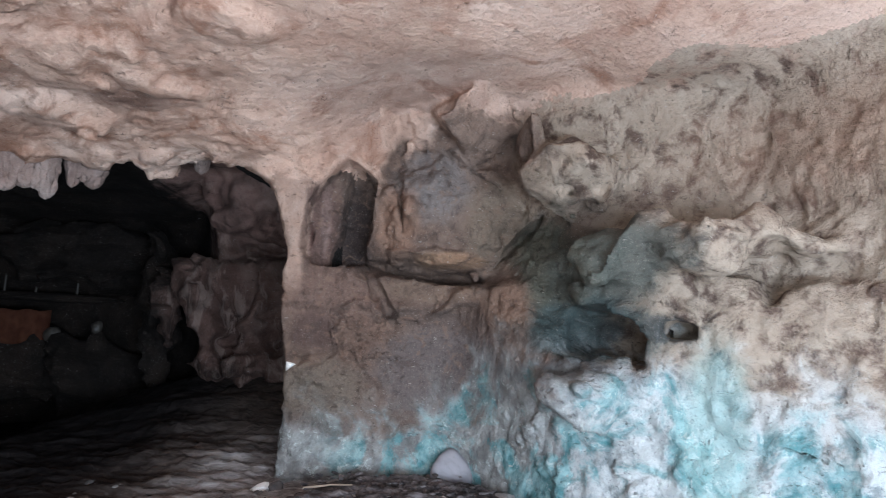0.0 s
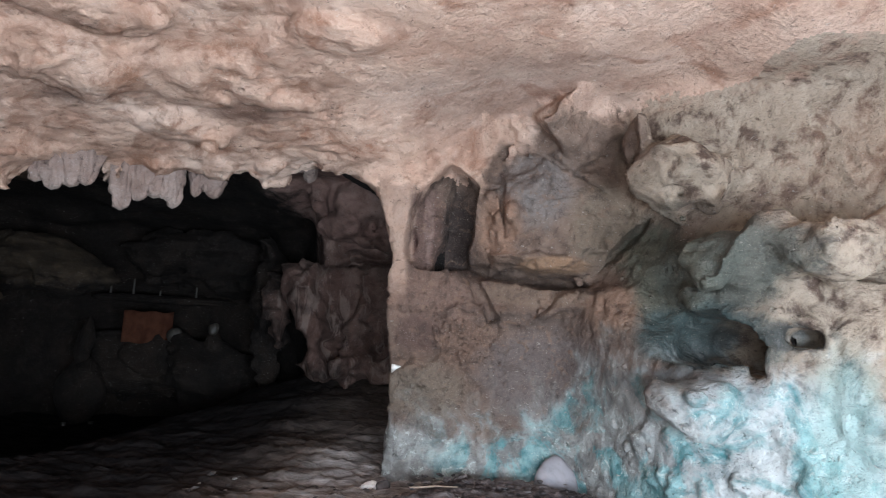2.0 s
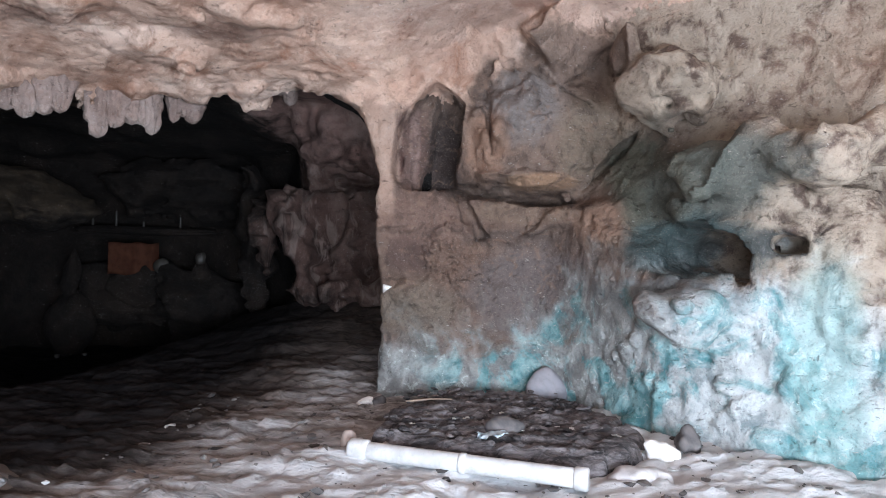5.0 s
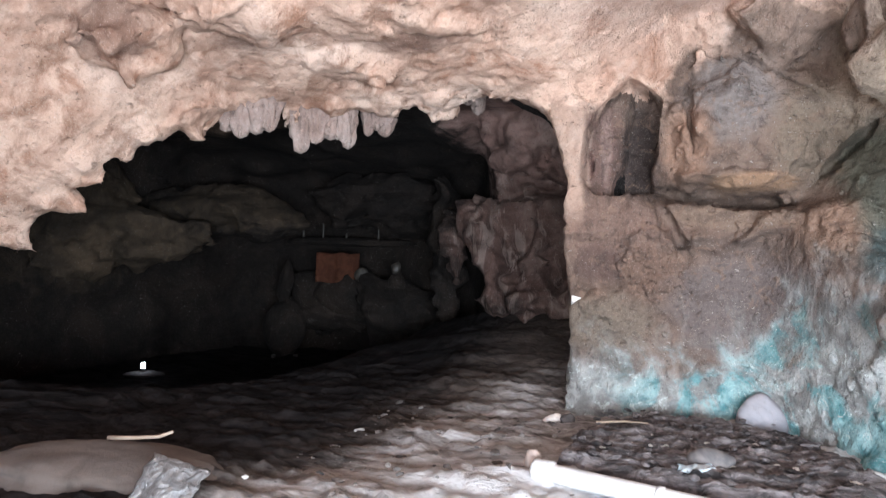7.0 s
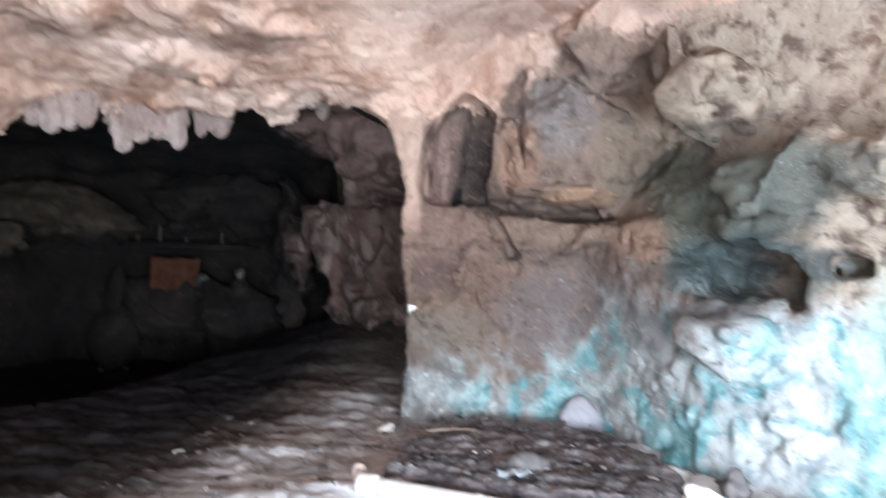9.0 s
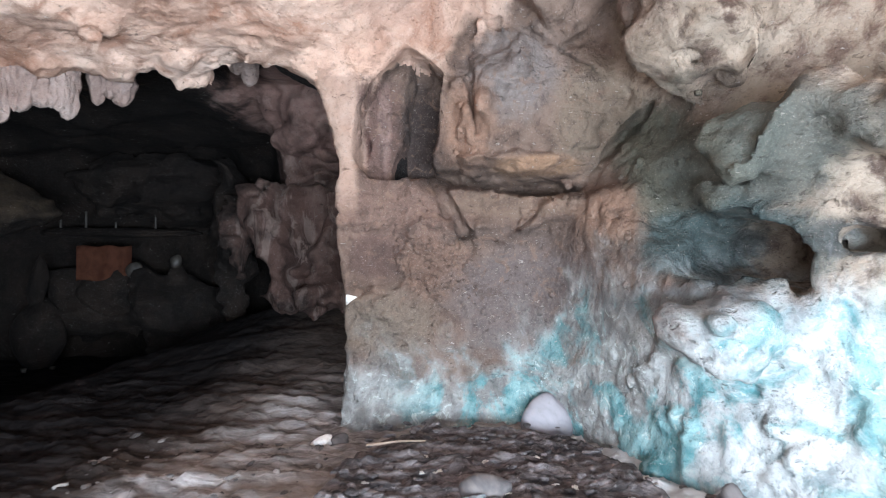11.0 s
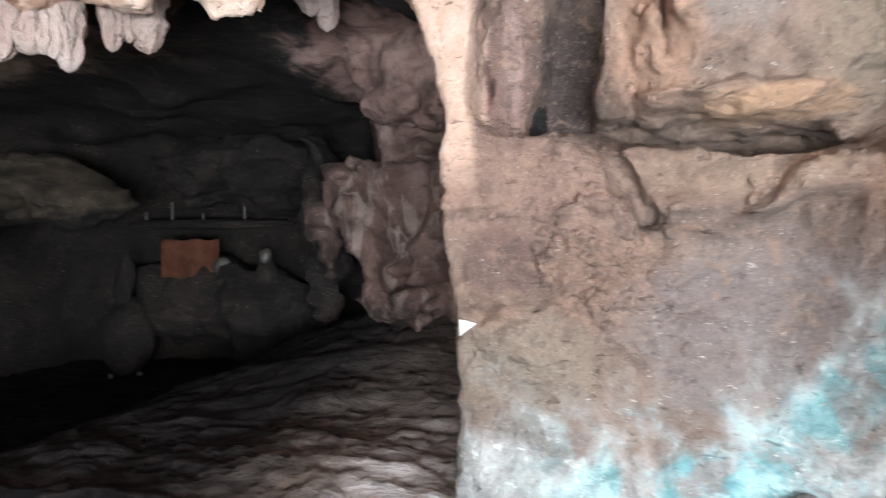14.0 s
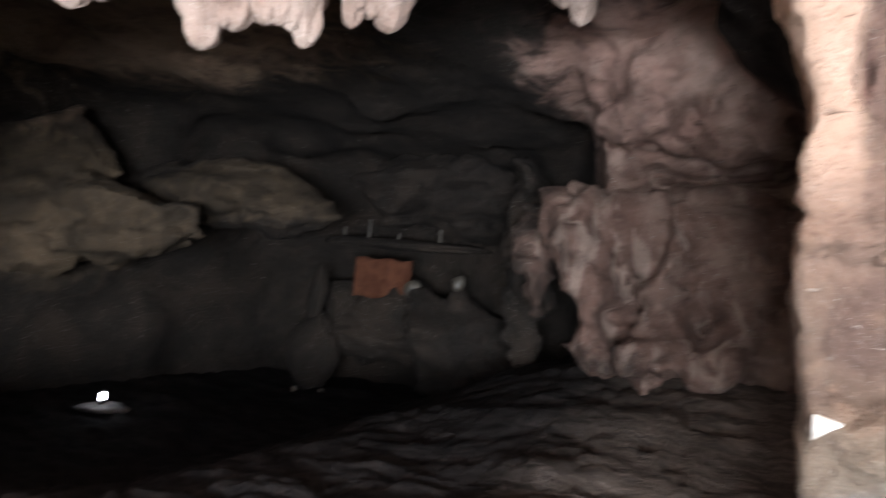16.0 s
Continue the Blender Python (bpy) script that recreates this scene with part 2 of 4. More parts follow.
        run = t.nodes.new("ShaderNodeMapping")
        run.inputs["Scale"].default_value = (6.0, 6.0, 0.6)
        t.links.new(pos, run.inputs[0])
        drips = calc(t, "MULTIPLY", grey(t, noise_node(t, run.outputs[0], 1.0, 4, 0.6, 0.6), 0.60, 0.72), calc(t, "MULTIPLY", grey(t, pz, 1.35, 1.0), grey(t, px, 0.8, 1.3)))
        col = mix(t, calc(t, "MULTIPLY", drips, 0.35), col, (0.45, 0.42, 0.39))
        a1 = noise_node(t, pos, 1.9, 8, 0.62, 0.8)
        low = calc(t, "MULTIPLY", grey(t, foot, 0.72, 0.22), grey(t, px, 0.15, 0.9))
        algae = calc(t, "MULTIPLY", low, grey(t, a1, 0.45, 0.55))
        col = mix(t, calc(t, "MULTIPLY", algae, 0.9), col, mix(t, grey(t, n2, 0.35, 0.65), (0.075, 0.235, 0.245), (0.30, 0.47, 0.46)))
        streak = blob(t, pos, (3.15, 4.3, 0.55), (0.17, 1.5, 0.75), 0.5, a1)
        col = mix(t, calc(t, "MULTIPLY", streak, 0.6), col, (0.30, 0.50, 0.47))
        flakes = calc(t, "MULTIPLY", grey(t, foot, 0.75, 0.35), grey(t, noise_node(t, pos, 11.0, 7, 0.75, 0.8), 0.58, 0.62))
        col = mix(t, calc(t, "MULTIPLY", flakes, 0.55), col, (0.66, 0.71, 0.66))
    col = mix(t, calc(t, "MULTIPLY", grey(t, n3, 0.46, 0.32), 0.50), col, mix(t, 0.5, col, (0.05, 0.035, 0.03)))
    pit = grey(t, noise_node(t, pos, 12.0, 4, 0.55, 0.6), 0.665, 0.73)
    col = mix(t, calc(t, "MULTIPLY", pit, 0.30 if stained else 0.5), col, mix(t, 0.4, dark, (0.01, 0.008, 0.007)))
    col = mix(t, calc(t, "MULTIPLY", grey(t, n5, 0.55, 0.66), 0.28), col, mix(t, 0.35, pale, (0.72, 0.68, 0.62)))
    col = mix(t, calc(t, "MULTIPLY", grey(t, n5, 0.44, 0.34), 0.28), col, dark)
    grit = noise_node(t, pos, 38.0, 3, 0.6, 0.5)
    col = mix(t, calc(t, "MULTIPLY", grey(t, grit, 0.62, 0.70), 0.35), col, mix(t, 0.5, col, pale))
    col = mix(t, calc(t, "MULTIPLY", grey(t, grit, 0.36, 0.28), 0.55), col, mix(t, 0.7, col, dark))
    # crisp dark nicks and pale chips, lying along the bedding
    bed = t.nodes.new("ShaderNodeMapping")
    bed.inputs["Scale"].default_value = (1.0, 1.0, 1.9)
    t.links.new(pos, bed.inputs[0])
    patch = grey(t, n4, 0.44, 0.58)
    nick = calc(t, "MULTIPLY", grey(t, noise_node(t, bed.outputs[0], 17.0, 4, 0.62, 1.0), 0.635, 0.665), patch)
    chip = calc(t, "MULTIPLY", grey(t, noise_node(t, bed.outputs[0], 23.0, 4, 0.62, 0.7), 0.645, 0.675), grey(t, n1, 0.44, 0.56))
    col = mix(t, calc(t, "MULTIPLY", nick, 0.65), col, mix(t, 0.75, col, (0.03, 0.02, 0.016)))
    col = mix(t, calc(t, "MULTIPLY", chip, 0.6), col, mix(t, 0.55, pale, (0.75, 0.70, 0.64)))
    t.links.new(col, b.inputs["Base Color"])
    b.inputs["Roughness"].default_value = 0.86
    b.inputs["Specular IOR Level"].default_value = 0.25
    fine = calc(t, "ADD", calc(t, "MULTIPLY", n2, 1.0), calc(t, "ADD", calc(t, "MULTIPLY", n3, 0.50), calc(t, "MULTIPLY", n5, 0.08)))
    fine = calc(t, "ADD", fine, calc(t, "SUBTRACT", calc(t, "MULTIPLY", chip, 0.16), calc(t, "MULTIPLY", nick, 0.30)))
    bump(t, b, calc(t, "SUBTRACT", fine, calc(t, "MULTIPLY", pit, 0.35)), 1.0, 0.065 if stained else 0.060)
    return m


def plain(name, a, c, scale=30.0, rough=0.6, depth=0.002, metal=0.0, second=4.0):
    """A painted, plastic, cloth or stone surface with fine grain and broad stains."""
    m, t, b = nodes_of(name)
    co = t.nodes.new("ShaderNodeTexCoord").outputs["Object"]
    n1, n2 = noise_node(t, co, scale, 6, 0.65), noise_node(t, co, second, 4, 0.6, 0.5)
    col = mix(t, grey(t, n2, 0.35, 0.68), a, c)
    col = mix(t, calc(t, "MULTIPLY", grey(t, n1, 0.5, 0.7), 0.35), col, mix(t, 0.5, c, (0.12, 0.10, 0.08)))
    t.links.new(col, b.inputs["Base Color"])
    b.inputs["Roughness"].default_value, b.inputs["Metallic"].default_value = rough, metal
    bump(t, b, n1, 0.5, depth)
    return m


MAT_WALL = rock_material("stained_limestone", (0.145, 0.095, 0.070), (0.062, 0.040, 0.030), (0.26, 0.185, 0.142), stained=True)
MAT_CEIL = rock_material("pinkish_limestone", *PINK, ceiling=True)
# near-black tone paints the inner chamber's shade; the rock itself is brown
MAT_DARK = rock_material("shaded_limestone", (0.013, 0.009, 0.007), (0.005, 0.0035, 0.003), (0.034, 0.023, 0.017), inner=True)
MAT_STAL = rock_material("white_calcite", (0.33, 0.235, 0.195), (0.15, 0.095, 0.075), (0.52, 0.42, 0.37))


# ---- the cave rock as one solid, polygonised and then split into its walls ----
def axis_of(*runs):
    out = []
    for a, b, step in runs:
        out.append(np.linspace(a, b, max(2, int(round((b - a) / step)) + 1))[:-1])
    return np.concatenate(out + [np.array([runs[-1][1]])]).astype(np.float32)


XS = axis_of((-10.5, -4.2, 0.10), (-4.2, -0.3, 0.04), (-0.3, 2.3, 0.021), (2.3, 4.0, 0.028), (4.0, 5.2, 0.10))
YS = axis_of((-1.3, 3.2, 0.12), (3.2, 5.9, 0.030), (5.9, 7.2, 0.024), (7.2, 7.8, 0.03), (7.8, 15.6, 0.075))
ZS = axis_of((-1.4, 0.0, 0.036), (0.0, 3.3, 0.025), (3.3, 4.7, 0.034))
X, Y, Z = XS[:, None, None], YS[None, :, None], ZS[None, None, :]


def lip_line(x):
    """How far in the lip of the ceiling lies over the inner chamber."""
    return 6.75 - 0.55 * sstep(-1.9, -2.9, x) - 1.35 * sstep(-2.7, -4.2, x) - 0.5 * sstep(-4.2, -5.5, x)


def lip_height(x):
    return 2.87 + 0.09 * sstep(-1.7, -0.7, x) - 0.75 * sstep(-2.9, -3.9, x) - 0.75 * sstep(-3.6, -4.8, x) - 0.6 * sstep(-4.9, -6.0, x)


def ceiling_height(x, y):
    front = 3.38 + 0.13 * np.clip(x + 1.0, -2, 3.4) + 0.06 * np.clip(6 - y, -1, 6) - 0.75 * sstep(-2.8, -5.0, x) - 0.30 * sstep(2.2, 3.1, x) * sstep(6.6, 5.2, y)
    front = front + 0.15 * sstep(0.09, -0.03, y - (4.95 + 0.28 * np.cos((x + 1.9) * 1.7))) * sstep(-0.2, -0.8, x) * sstep(-4.0, -3.0, x)
    inner = 3.75 - 0.10 * np.clip(y - 8, 0, 8)
    line = lip_line(x)
    base = front + (inner - front) * sstep(0.0, 1.0, y - line)
    near = np.exp(-((y - line) / np.where(y > line, 0.22, 0.85)) ** 2) * sstep(1.0, -0.5, x)
    return base + (lip_height(x) - base) * near


def pillar_edge(z):
    return -0.050 - 0.13 * sstep(2.15, 2.8, z) - 0.78 * sstep(2.65, 3.22, z) - 0.06 * sstep(0.5, 0.0, z)


def plate(x, z, corners, edge=0.03, rag=0.035):
    """1 inside a convex outline in x and height with a ragged rim of the given width, 0 outside."""
    x, z = np.broadcast_arrays(np.asarray(x, float), np.asarray(z, float))
    p = np.stack([x.ravel(), 0 * x.ravel(), z.ravel()], 1)
    p = p + rag * np.stack([fbm(p, 0.16, 3, 201), 0 * p[:, 0], fbm(p, 0.16, 3, 202)], 1)
    d = np.full(len(p), 9.0)
    for (x0, z0), (x1, z1) in zip(corners, corners[1:] + corners[:1]):
        d = np.minimum(d, ((z1 - z0) * (p[:, 0] - x0) - (x1 - x0) * (p[:, 2] - z0)) / math.hypot(x1 - x0, z1 - z0))
    return sstep(-edge, edge, d).reshape(x.shape)


# outlines of the blocks that stand out of the pillar, clockwise, with their stand and the width of their rim
BLOCKS = (
    ([(-0.4, 3.6), (0.02, 3.6), (0.62, 1.97), (0.80, 1.69), (0.82, 1.50), (0.30, 1.55), (-0.4, 1.50)], 0.075, 0.06),
    ([(-0.4, 1.62), (0.01, 1.62), (0.04, 1.30), (0.0, 0.98), (-0.4, 0.98)], 0.06, 0.03),
    ([(0.44, 1.62), (0.80, 1.70), (0.90, 1.38), (0.83, 1.15), (0.64, 1.07), (0.47, 1.20)], 0.07, 0.035),
    ([(0.05, 1.07), (0.33, 1.22), (0.52, 1.18), (0.75, 0.99), (0.98, 0.55), (1.02, -0.6), (-0.4, -0.6), (-0.4, 1.00)], 0.075, 0.05),
    ([(0.86, 1.88), (1.74, 1.88), (1.84, 1.96), (1.76, 1.67), (1.36, 1.55), (0.99, 1.49), (0.90, 1.62)], 0.12, 0.03),
    ([(1.05, 1.50), (1.34, 1.42), (1.20, 1.31), (1.00, 1.05), (0.93, 1.15)], 0.04, 0.03),
    ([(1.80, 1.90), (2.06, 1.80), (2.12, 1.52), (1.86, 1.45), (1.74, 1.62)], 0.05, 0.04))


def wall_face(x, z):
    """The front of the wall to the right of the inner chamber, as y over x and height."""
    y = 6.66 + 0 * x + 0 * z
    for corners, stand, edge in BLOCKS:
        y = y - stand * plate(x, z, corners, edge)
    # crevice that runs down from the niche's corner between block and shelf
    y = y + 0.16 * plate(x, z, [(0.64, 1.97), (0.72, 1.97), (0.89, 1.66), (0.99, 1.50), (0.90, 1.49), (0.80, 1.66)], 0.02, 0.02)
    y = y + 0.06
    y = y - 0.14 * sstep(0.75, -0.05, z)
    rise = z + 0.05 * sstep(0.8, 1.7, x) - 0.022 * np.sin(6.1 * x + 0.8) - 0.012 * np.sin(17.0 * x)
    y = y + 0.30 * sstep(1.86, 1.96, rise) * sstep(0.5, 1.0, x)
    y = y - 0.45 * sstep(2.9, 3.7, z) * sstep(1.4, 0.2, x)
    # the wall swings towards the mouth, then runs on along the right-hand side
    turn = 1.70 + 0.30 * sstep(1.5, 2.4, z)
    first, second = x - turn, x - 2.35
    return y - 1.05 * (first + np.sqrt(first * first + 0.03)) + 0.66 * (second + np.sqrt(second * second + 0.03))


rock = Y - wall_face(X, Z)
rock = smin(rock, X - pillar_edge(Z) + 0 * Y, 0.06)
# behind the pillar the rock draws back from the inner chamber
rock = smin(rock, X - (-0.055 + 0.62 * sstep(7.0, 8.6, Y)) + 0.9 * sstep(2.0, 3.1, Z), 0.08)
rock = smax(rock, Z - ceiling_height(X, Y), 0.22)
# far walls that close the inner chamber, the left side and the right side
rock = smax(rock, Y - (14.6 - 0.25 * np.abs(X + 6.0) ** 1.1), 0.5)
rock = smax(rock, 0.9 * (-9.6 - X) + 0.2 * (Y - 9), 0.5)
rock = smax(rock, np.minimum(-5.7 - X - 0.25 * (Y - 4), 5.0 - Y), 0.4)
rock = smax(rock, X - 4.55 + 0.25 * np.clip(Y - 2.0, 0, 9), 0.3)
rock = smax(rock, 0.8 * (Y - 10.85) - 2.2 * np.clip(-1.85 - X, 0, 9), 0.3)
rock = rock.astype(np.float32)
rock += 0.10 * lattice(XS, YS, ZS, (1.3, 1.3, 1.0), 3)
rock += 0.038 * lattice(XS, YS, ZS, (0.55, 0.55, 0.45), 5)
inside = sstep(7.4, 8.6, YS)[None, :, None] + sstep(-4.0, -6.0, XS)[:, None, None]
rock += (0.22 * np.clip(inside, 0, 1)) * lattice(XS, YS, ZS, (0.9, 0.9, 0.75), 7)


def span(axis, c, r):
    a, b = np.searchsorted(axis, (c - r, c + r))
    return slice(max(a, 0), max(b, a + 1))


WARP = [lattice(XS, YS, ZS, (0.34, 0.34, 0.30), 90 + k) + 0.5 * lattice(XS, YS, ZS, (0.15, 0.15, 0.13), 95 + k) for k in range(2)]


def oval(centre, radii, yaw=0.0, lean=0.0, power=2.0, facets=0, warp=0.4):
    """The part of the grid near an ellipsoid or faceted block and its rough distance there (positive inside)."""
    big = max(radii) * 1.7 + 0.1
    box = tuple(span(a, c, big) for a, c in zip((XS, YS, ZS), centre))
    x, y, z = XS[box[0]][:, None, None] - centre[0], YS[box[1]][None, :, None] - centre[1], ZS[box[2]][None, None, :] - centre[2]
    bend = warp * min(min(radii), 0.35)
    w1, w2 = WARP[0][box] * bend, WARP[1][box] * bend
    x, y, z = x + w1, y + w2, z + 0.6 * (w2 - w1)
    c, s = math.cos(radians(yaw)), math.sin(radians(yaw))
    x, y = c * x + s * y, c * y - s * x
    c, s = math.cos(radians(lean)), math.sin(radians(lean))
    x, z = c * x + s * z, c * z - s * x
    x, y, z = x / radii[0], y / radii[1], z / radii[2]
    if facets:
        rng = np.random.RandomState(int(abs(centre[0] * 1000) + abs(centre[2] * 777)) % 99991)
        d = np.full(np.broadcast(x, y, z).shape, -9.0, np.float32)
        for n in range(facets):
            v = rng.normal(size=3)
            v /= np.linalg.norm(v)
            d = smax(d, (v[0] * x + v[1] * y + v[2] * z) / rng.uniform(0.80, 1.0), 0.12)
    else:
        d = (np.abs(x) ** power + np.abs(y) ** power + np.abs(z) ** power) ** (1 / power)
    return box, ((1 - d) * min(radii)).astype(np.float32)


def add_rock(centre, radii, yaw=0.0, lean=0.0, k=0.08, power=2.0, facets=18, warp=0.45):
    box, d = oval(centre, radii, yaw, lean, power, facets, warp)
    rock[box] = smax(rock[box], d, k)


def carve(centre, radii, yaw=0.0, lean=0.0, k=0.06, power=2.0, facets=0, warp=0.5):
    box, d = oval(centre, radii, yaw, lean, power, facets, warp)
    rock[box] = smin(rock[box], -d, k)


def carve_prism(corners, deep, k=0.03):
    """Cuts a recess with a convex outline in x and height; deep(x, z) tells how far back it goes."""
    bx, bz = span(XS, 0.45, 1.0), span(ZS, 2.4, 1.0)
    by = span(YS, 6.9, 1.4)
    box = (bx, by, bz)
    x = XS[bx][:, None, None] + 0.03 * WARP[0][box]
    z = ZS[bz][None, None, :] + 0.03 * WARP[1][box]
    y = YS[by][None, :, None] + 0.04 * WARP[1][box]
    room = deep(x, z) - y
    for (x0, z0), (x1, z1) in zip(corners, corners[1:] + corners[:1]):
        n = math.hypot(x1 - x0, z1 - z0)
        room = smin(room, ((z1 - z0) * (x - x0) - (x1 - x0) * (z - z0)) / n, k)
    rock[box] = smin(rock[box], -room, k)


# niche with its curved panel and the deep slot beside it
carve_prism([(0.47, 3.05), (0.75, 2.84), (0.72, 2.40), (0.68, 1.98), (0.40, 1.92), (0.16, 1.95), (0.05, 2.12), (0.09, 2.48), (0.20, 2.78)],
            lambda x, z: 6.86 + 0.10 * sstep(0.04, 0.09, x - 0.10 * (z - 2.2)) + 0.10 * sstep(0.10, 0.32, x) + 0.30 * sstep(0.0, 0.05, x - 0.33 - 0.16 * (z - 2.2)))
carve((0.125, 6.92, 2.27), (0.028, 0.14, 0.085), k=0.015)
carve((0.93, 6.66, 1.54), (0.07, 0.12, 0.045), lean=-30, k=0.02)
# the boulder beside the niche, undercut along its foot
add_rock((1.25, 7.24, 2.60), (0.52, 0.60, 0.66), k=0.04, power=2.4, facets=0, warp=0.35)
add_rock((1.78, 7.16, 2.58), (0.50, 0.56, 0.56), lean=20, k=0.22, power=2.3, facets=0, warp=0.30)
add_rock((1.40, 7.10, 3.05), (0.50, 0.45, 0.35), k=0.10)
carve((1.24, 6.82, 1.96), (0.62, 0.66, 0.105), lean=-4, k=0.02, warp=0.8)
# the lip of the boulder's foot, stepped at its near end
add_rock((1.50, 6.86, 2.12), (0.36, 0.26, 0.085), lean=-2, k=0.04, warp=0.5)
add_rock((1.08, 6.92, 2.15), (0.22, 0.24, 0.10), lean=6, k=0.03, warp=0.5)
add_rock((1.74, 6.62, 1.93), (0.06, 0.06, 0.035), k=0.02)
carve((2.14, 6.52, 2.24), (0.40, 0.44, 0.055), lean=50, k=0.04)
add_rock((1.82, 6.96, 3.44), (0.50, 0.52, 0.46), lean=-30, k=0.03, facets=14, warp=0.25)
add_rock((1.52, 6.92, 3.36), (0.30, 0.40, 0.22), lean=-30, k=0.05, facets=12, warp=0.25)
carve((1.45, 6.50, 3.12), (0.27, 0.30, 0.034), lean=-31, k=0.015, warp=0.7)
carve((1.82, 6.45, 2.90), (0.26, 0.45, 0.020), lean=-31, k=0.012, warp=0.7)
carve((0.98, 6.70, 2.62), (0.02, 0.20, 0.34), lean=10, k=0.03, warp=1.2)
# broken blocks and crumbling pockets of the pillar
for x, z, r in ((0.70, 1.16, 0.07), (0.86, 1.18, 0.06), (0.48, 1.30, 0.06), (0.64, 1.38, 0.05), (0.15, 0.92, 0.10), (0.40, 0.88, 0.10), (1.05, 1.62, 0.06), (1.22, 1.66, 0.05), (1.45, 1.70, 0.06), (0.25, 1.84, 0.06), (0.52, 1.82, 0.07)):
    y = float(wall_face(np.float64(x), np.float64(z)))
    add_rock((x, y + 0.015, z), (r * 1.4, r, r), k=0.05)
# green-black recess, alcove with its sill, hollows of the right-hand wall
carve((2.24, 5.80, 2.0), (0.30, 0.26, 0.60), k=0.28)
carve((2.60, 5.46, 1.41), (0.47, 0.80, 0.28), yaw=-54, lean=-8, k=0.04, power=2.4, warp=0.35)
add_rock((2.36, 5.08, 0.98), (0.36, 0.20, 0.14), k=0.16)
add_rock((2.30, 4.92, 1.06), (0.07, 0.07, 0.05), k=0.03)
add_rock((2.45, 5.78, 2.74), (0.33, 0.30, 0.37), k=0.06)
add_rock((2.12, 5.92, 3.10), (0.10, 0.22, 0.22), lean=12, k=0.10)
# curled rib of calcite round the knob
for n in range(13):
    a = radians(128 - 13 * n)
    add_rock((2.36 + 0.31 * math.cos(a), 5.62 - 0.10 * math.cos(a), 2.66 + 0.29 * math.sin(a)), (0.060, 0.17, 0.045), lean=math.degrees(a) - 90, k=0.03, facets=0, warp=0.3)
add_rock((2.72, 5.16, 2.05), (0.40, 0.26, 0.18), k=0.30)
add_rock((3.20, 4.62, 2.12), (0.55, 0.30, 0.22), k=0.30)
carve((3.3, 4.25, 2.75), (0.65, 0.30, 0.38), yaw=-35, k=0.25)
carve((2.94, 4.75, 1.48), (0.12, 0.55, 0.065), yaw=-25, k=0.02, power=2.6)
carve((3.48, 4.45, 1.88), (0.12, 0.55, 0.22), yaw=-31, lean=-12, k=0.03)
carve((3.62, 3.62, 2.12), (0.24, 0.30, 0.20), yaw=-40, k=0.05)
carve((3.95, 3.2, 2.9), (0.6, 0.5, 0.45), k=0.25)
for n in range(80):
    s = random.random()
    x = 2.15 + 1.9 * s
    z = random.uniform(0.0, 1.25)
    y = float(wall_face(np.float64(x), np.float64(z)))
    r = random.uniform(0.04, 0.10)
    add_rock((x, y + 0.5 * r, z), (r, r * 0.7, r * random.uniform(0.6, 1.1)), k=0.06)
# flowstone columns, overhang and dark gap at the far side of the inner chamber
add_rock((-1.00, 10.95, 1.38), (1.02, 0.48, 1.02), k=0.15, facets=0, power=3.0, warp=0.9)
for x, y, z, rx, rz, lean in ((-1.78, 10.52, 1.50, 0.15, 0.80, 8), (-1.02, 10.44, 1.40, 0.15, 0.85, -10), (-0.62, 10.52, 1.75, 0.22, 0.42, 6),
                              (-0.25, 10.60, 1.45, 0.26, 0.75, -4), (-2.10, 10.72, 1.95, 0.22, 0.42, 12), (0.15, 10.70, 1.30, 0.25, 1.1, 0),
                              (-1.02, 10.36, 0.72, 0.30, 0.28, 0), (-1.72, 10.44, 0.74, 0.20, 0.28, 0), (-0.45, 10.45, 0.70, 0.26, 0.25, 0)):
    add_rock((x, y, z), (rx, 0.34, rz), lean=lean, k=0.14, facets=0, warp=0.9)
carve((-1.42, 10.34, 1.50), (0.14, 0.24, 0.55), lean=4, k=0.10, warp=0.9)
carve((-0.72, 10.36, 1.15), (0.09, 0.18, 0.28), lean=-8, k=0.06, warp=0.9)
add_rock((-2.66, 11.05, 1.45), (0.24, 0.34, 0.62), lean=10, k=0.10, warp=0.7)
add_rock((-1.30, 10.45, 3.40), (0.62, 0.60, 0.72), k=0.12, facets=0, power=2.6, warp=0.7)
add_rock((-0.45, 10.40, 3.35), (0.70, 0.60, 0.78), k=0.12, facets=0, power=2.6, warp=0.7)
carve((-0.85, 10.40, 2.44), (1.35, 0.75, 0.12), lean=3, k=0.05, warp=0.9)
carve((-2.40, 10.75, 1.18), (0.10, 0.5, 0.24), k=0.04)
add_rock((-3.1, 12.2, 1.5), (0.35, 0.4, 1.3), k=0.15)
# boulders and shelves further in
add_rock((-8.1, 9.8, 1.55), (1.25, 0.8, 0.52), k=0.15)
add_rock((-8.9, 9.4, 2.0), (0.8, 0.9, 0.9), k=0.15)
add_rock((-7.0, 11.3, 2.15), (1.3, 0.8, 0.45), lean=-10, k=0.15)
add_rock((-5.2, 13.3, 2.6), (1.6, 0.6, 0.45), k=0.2)
add_rock((-6.2, 13.6, 0.2), (1.3, 0.6, 0.6), k=0.2)
add_rock((-4.4, 13.2, 0.15), (0.9, 0.7, 0.6), k=0.2)
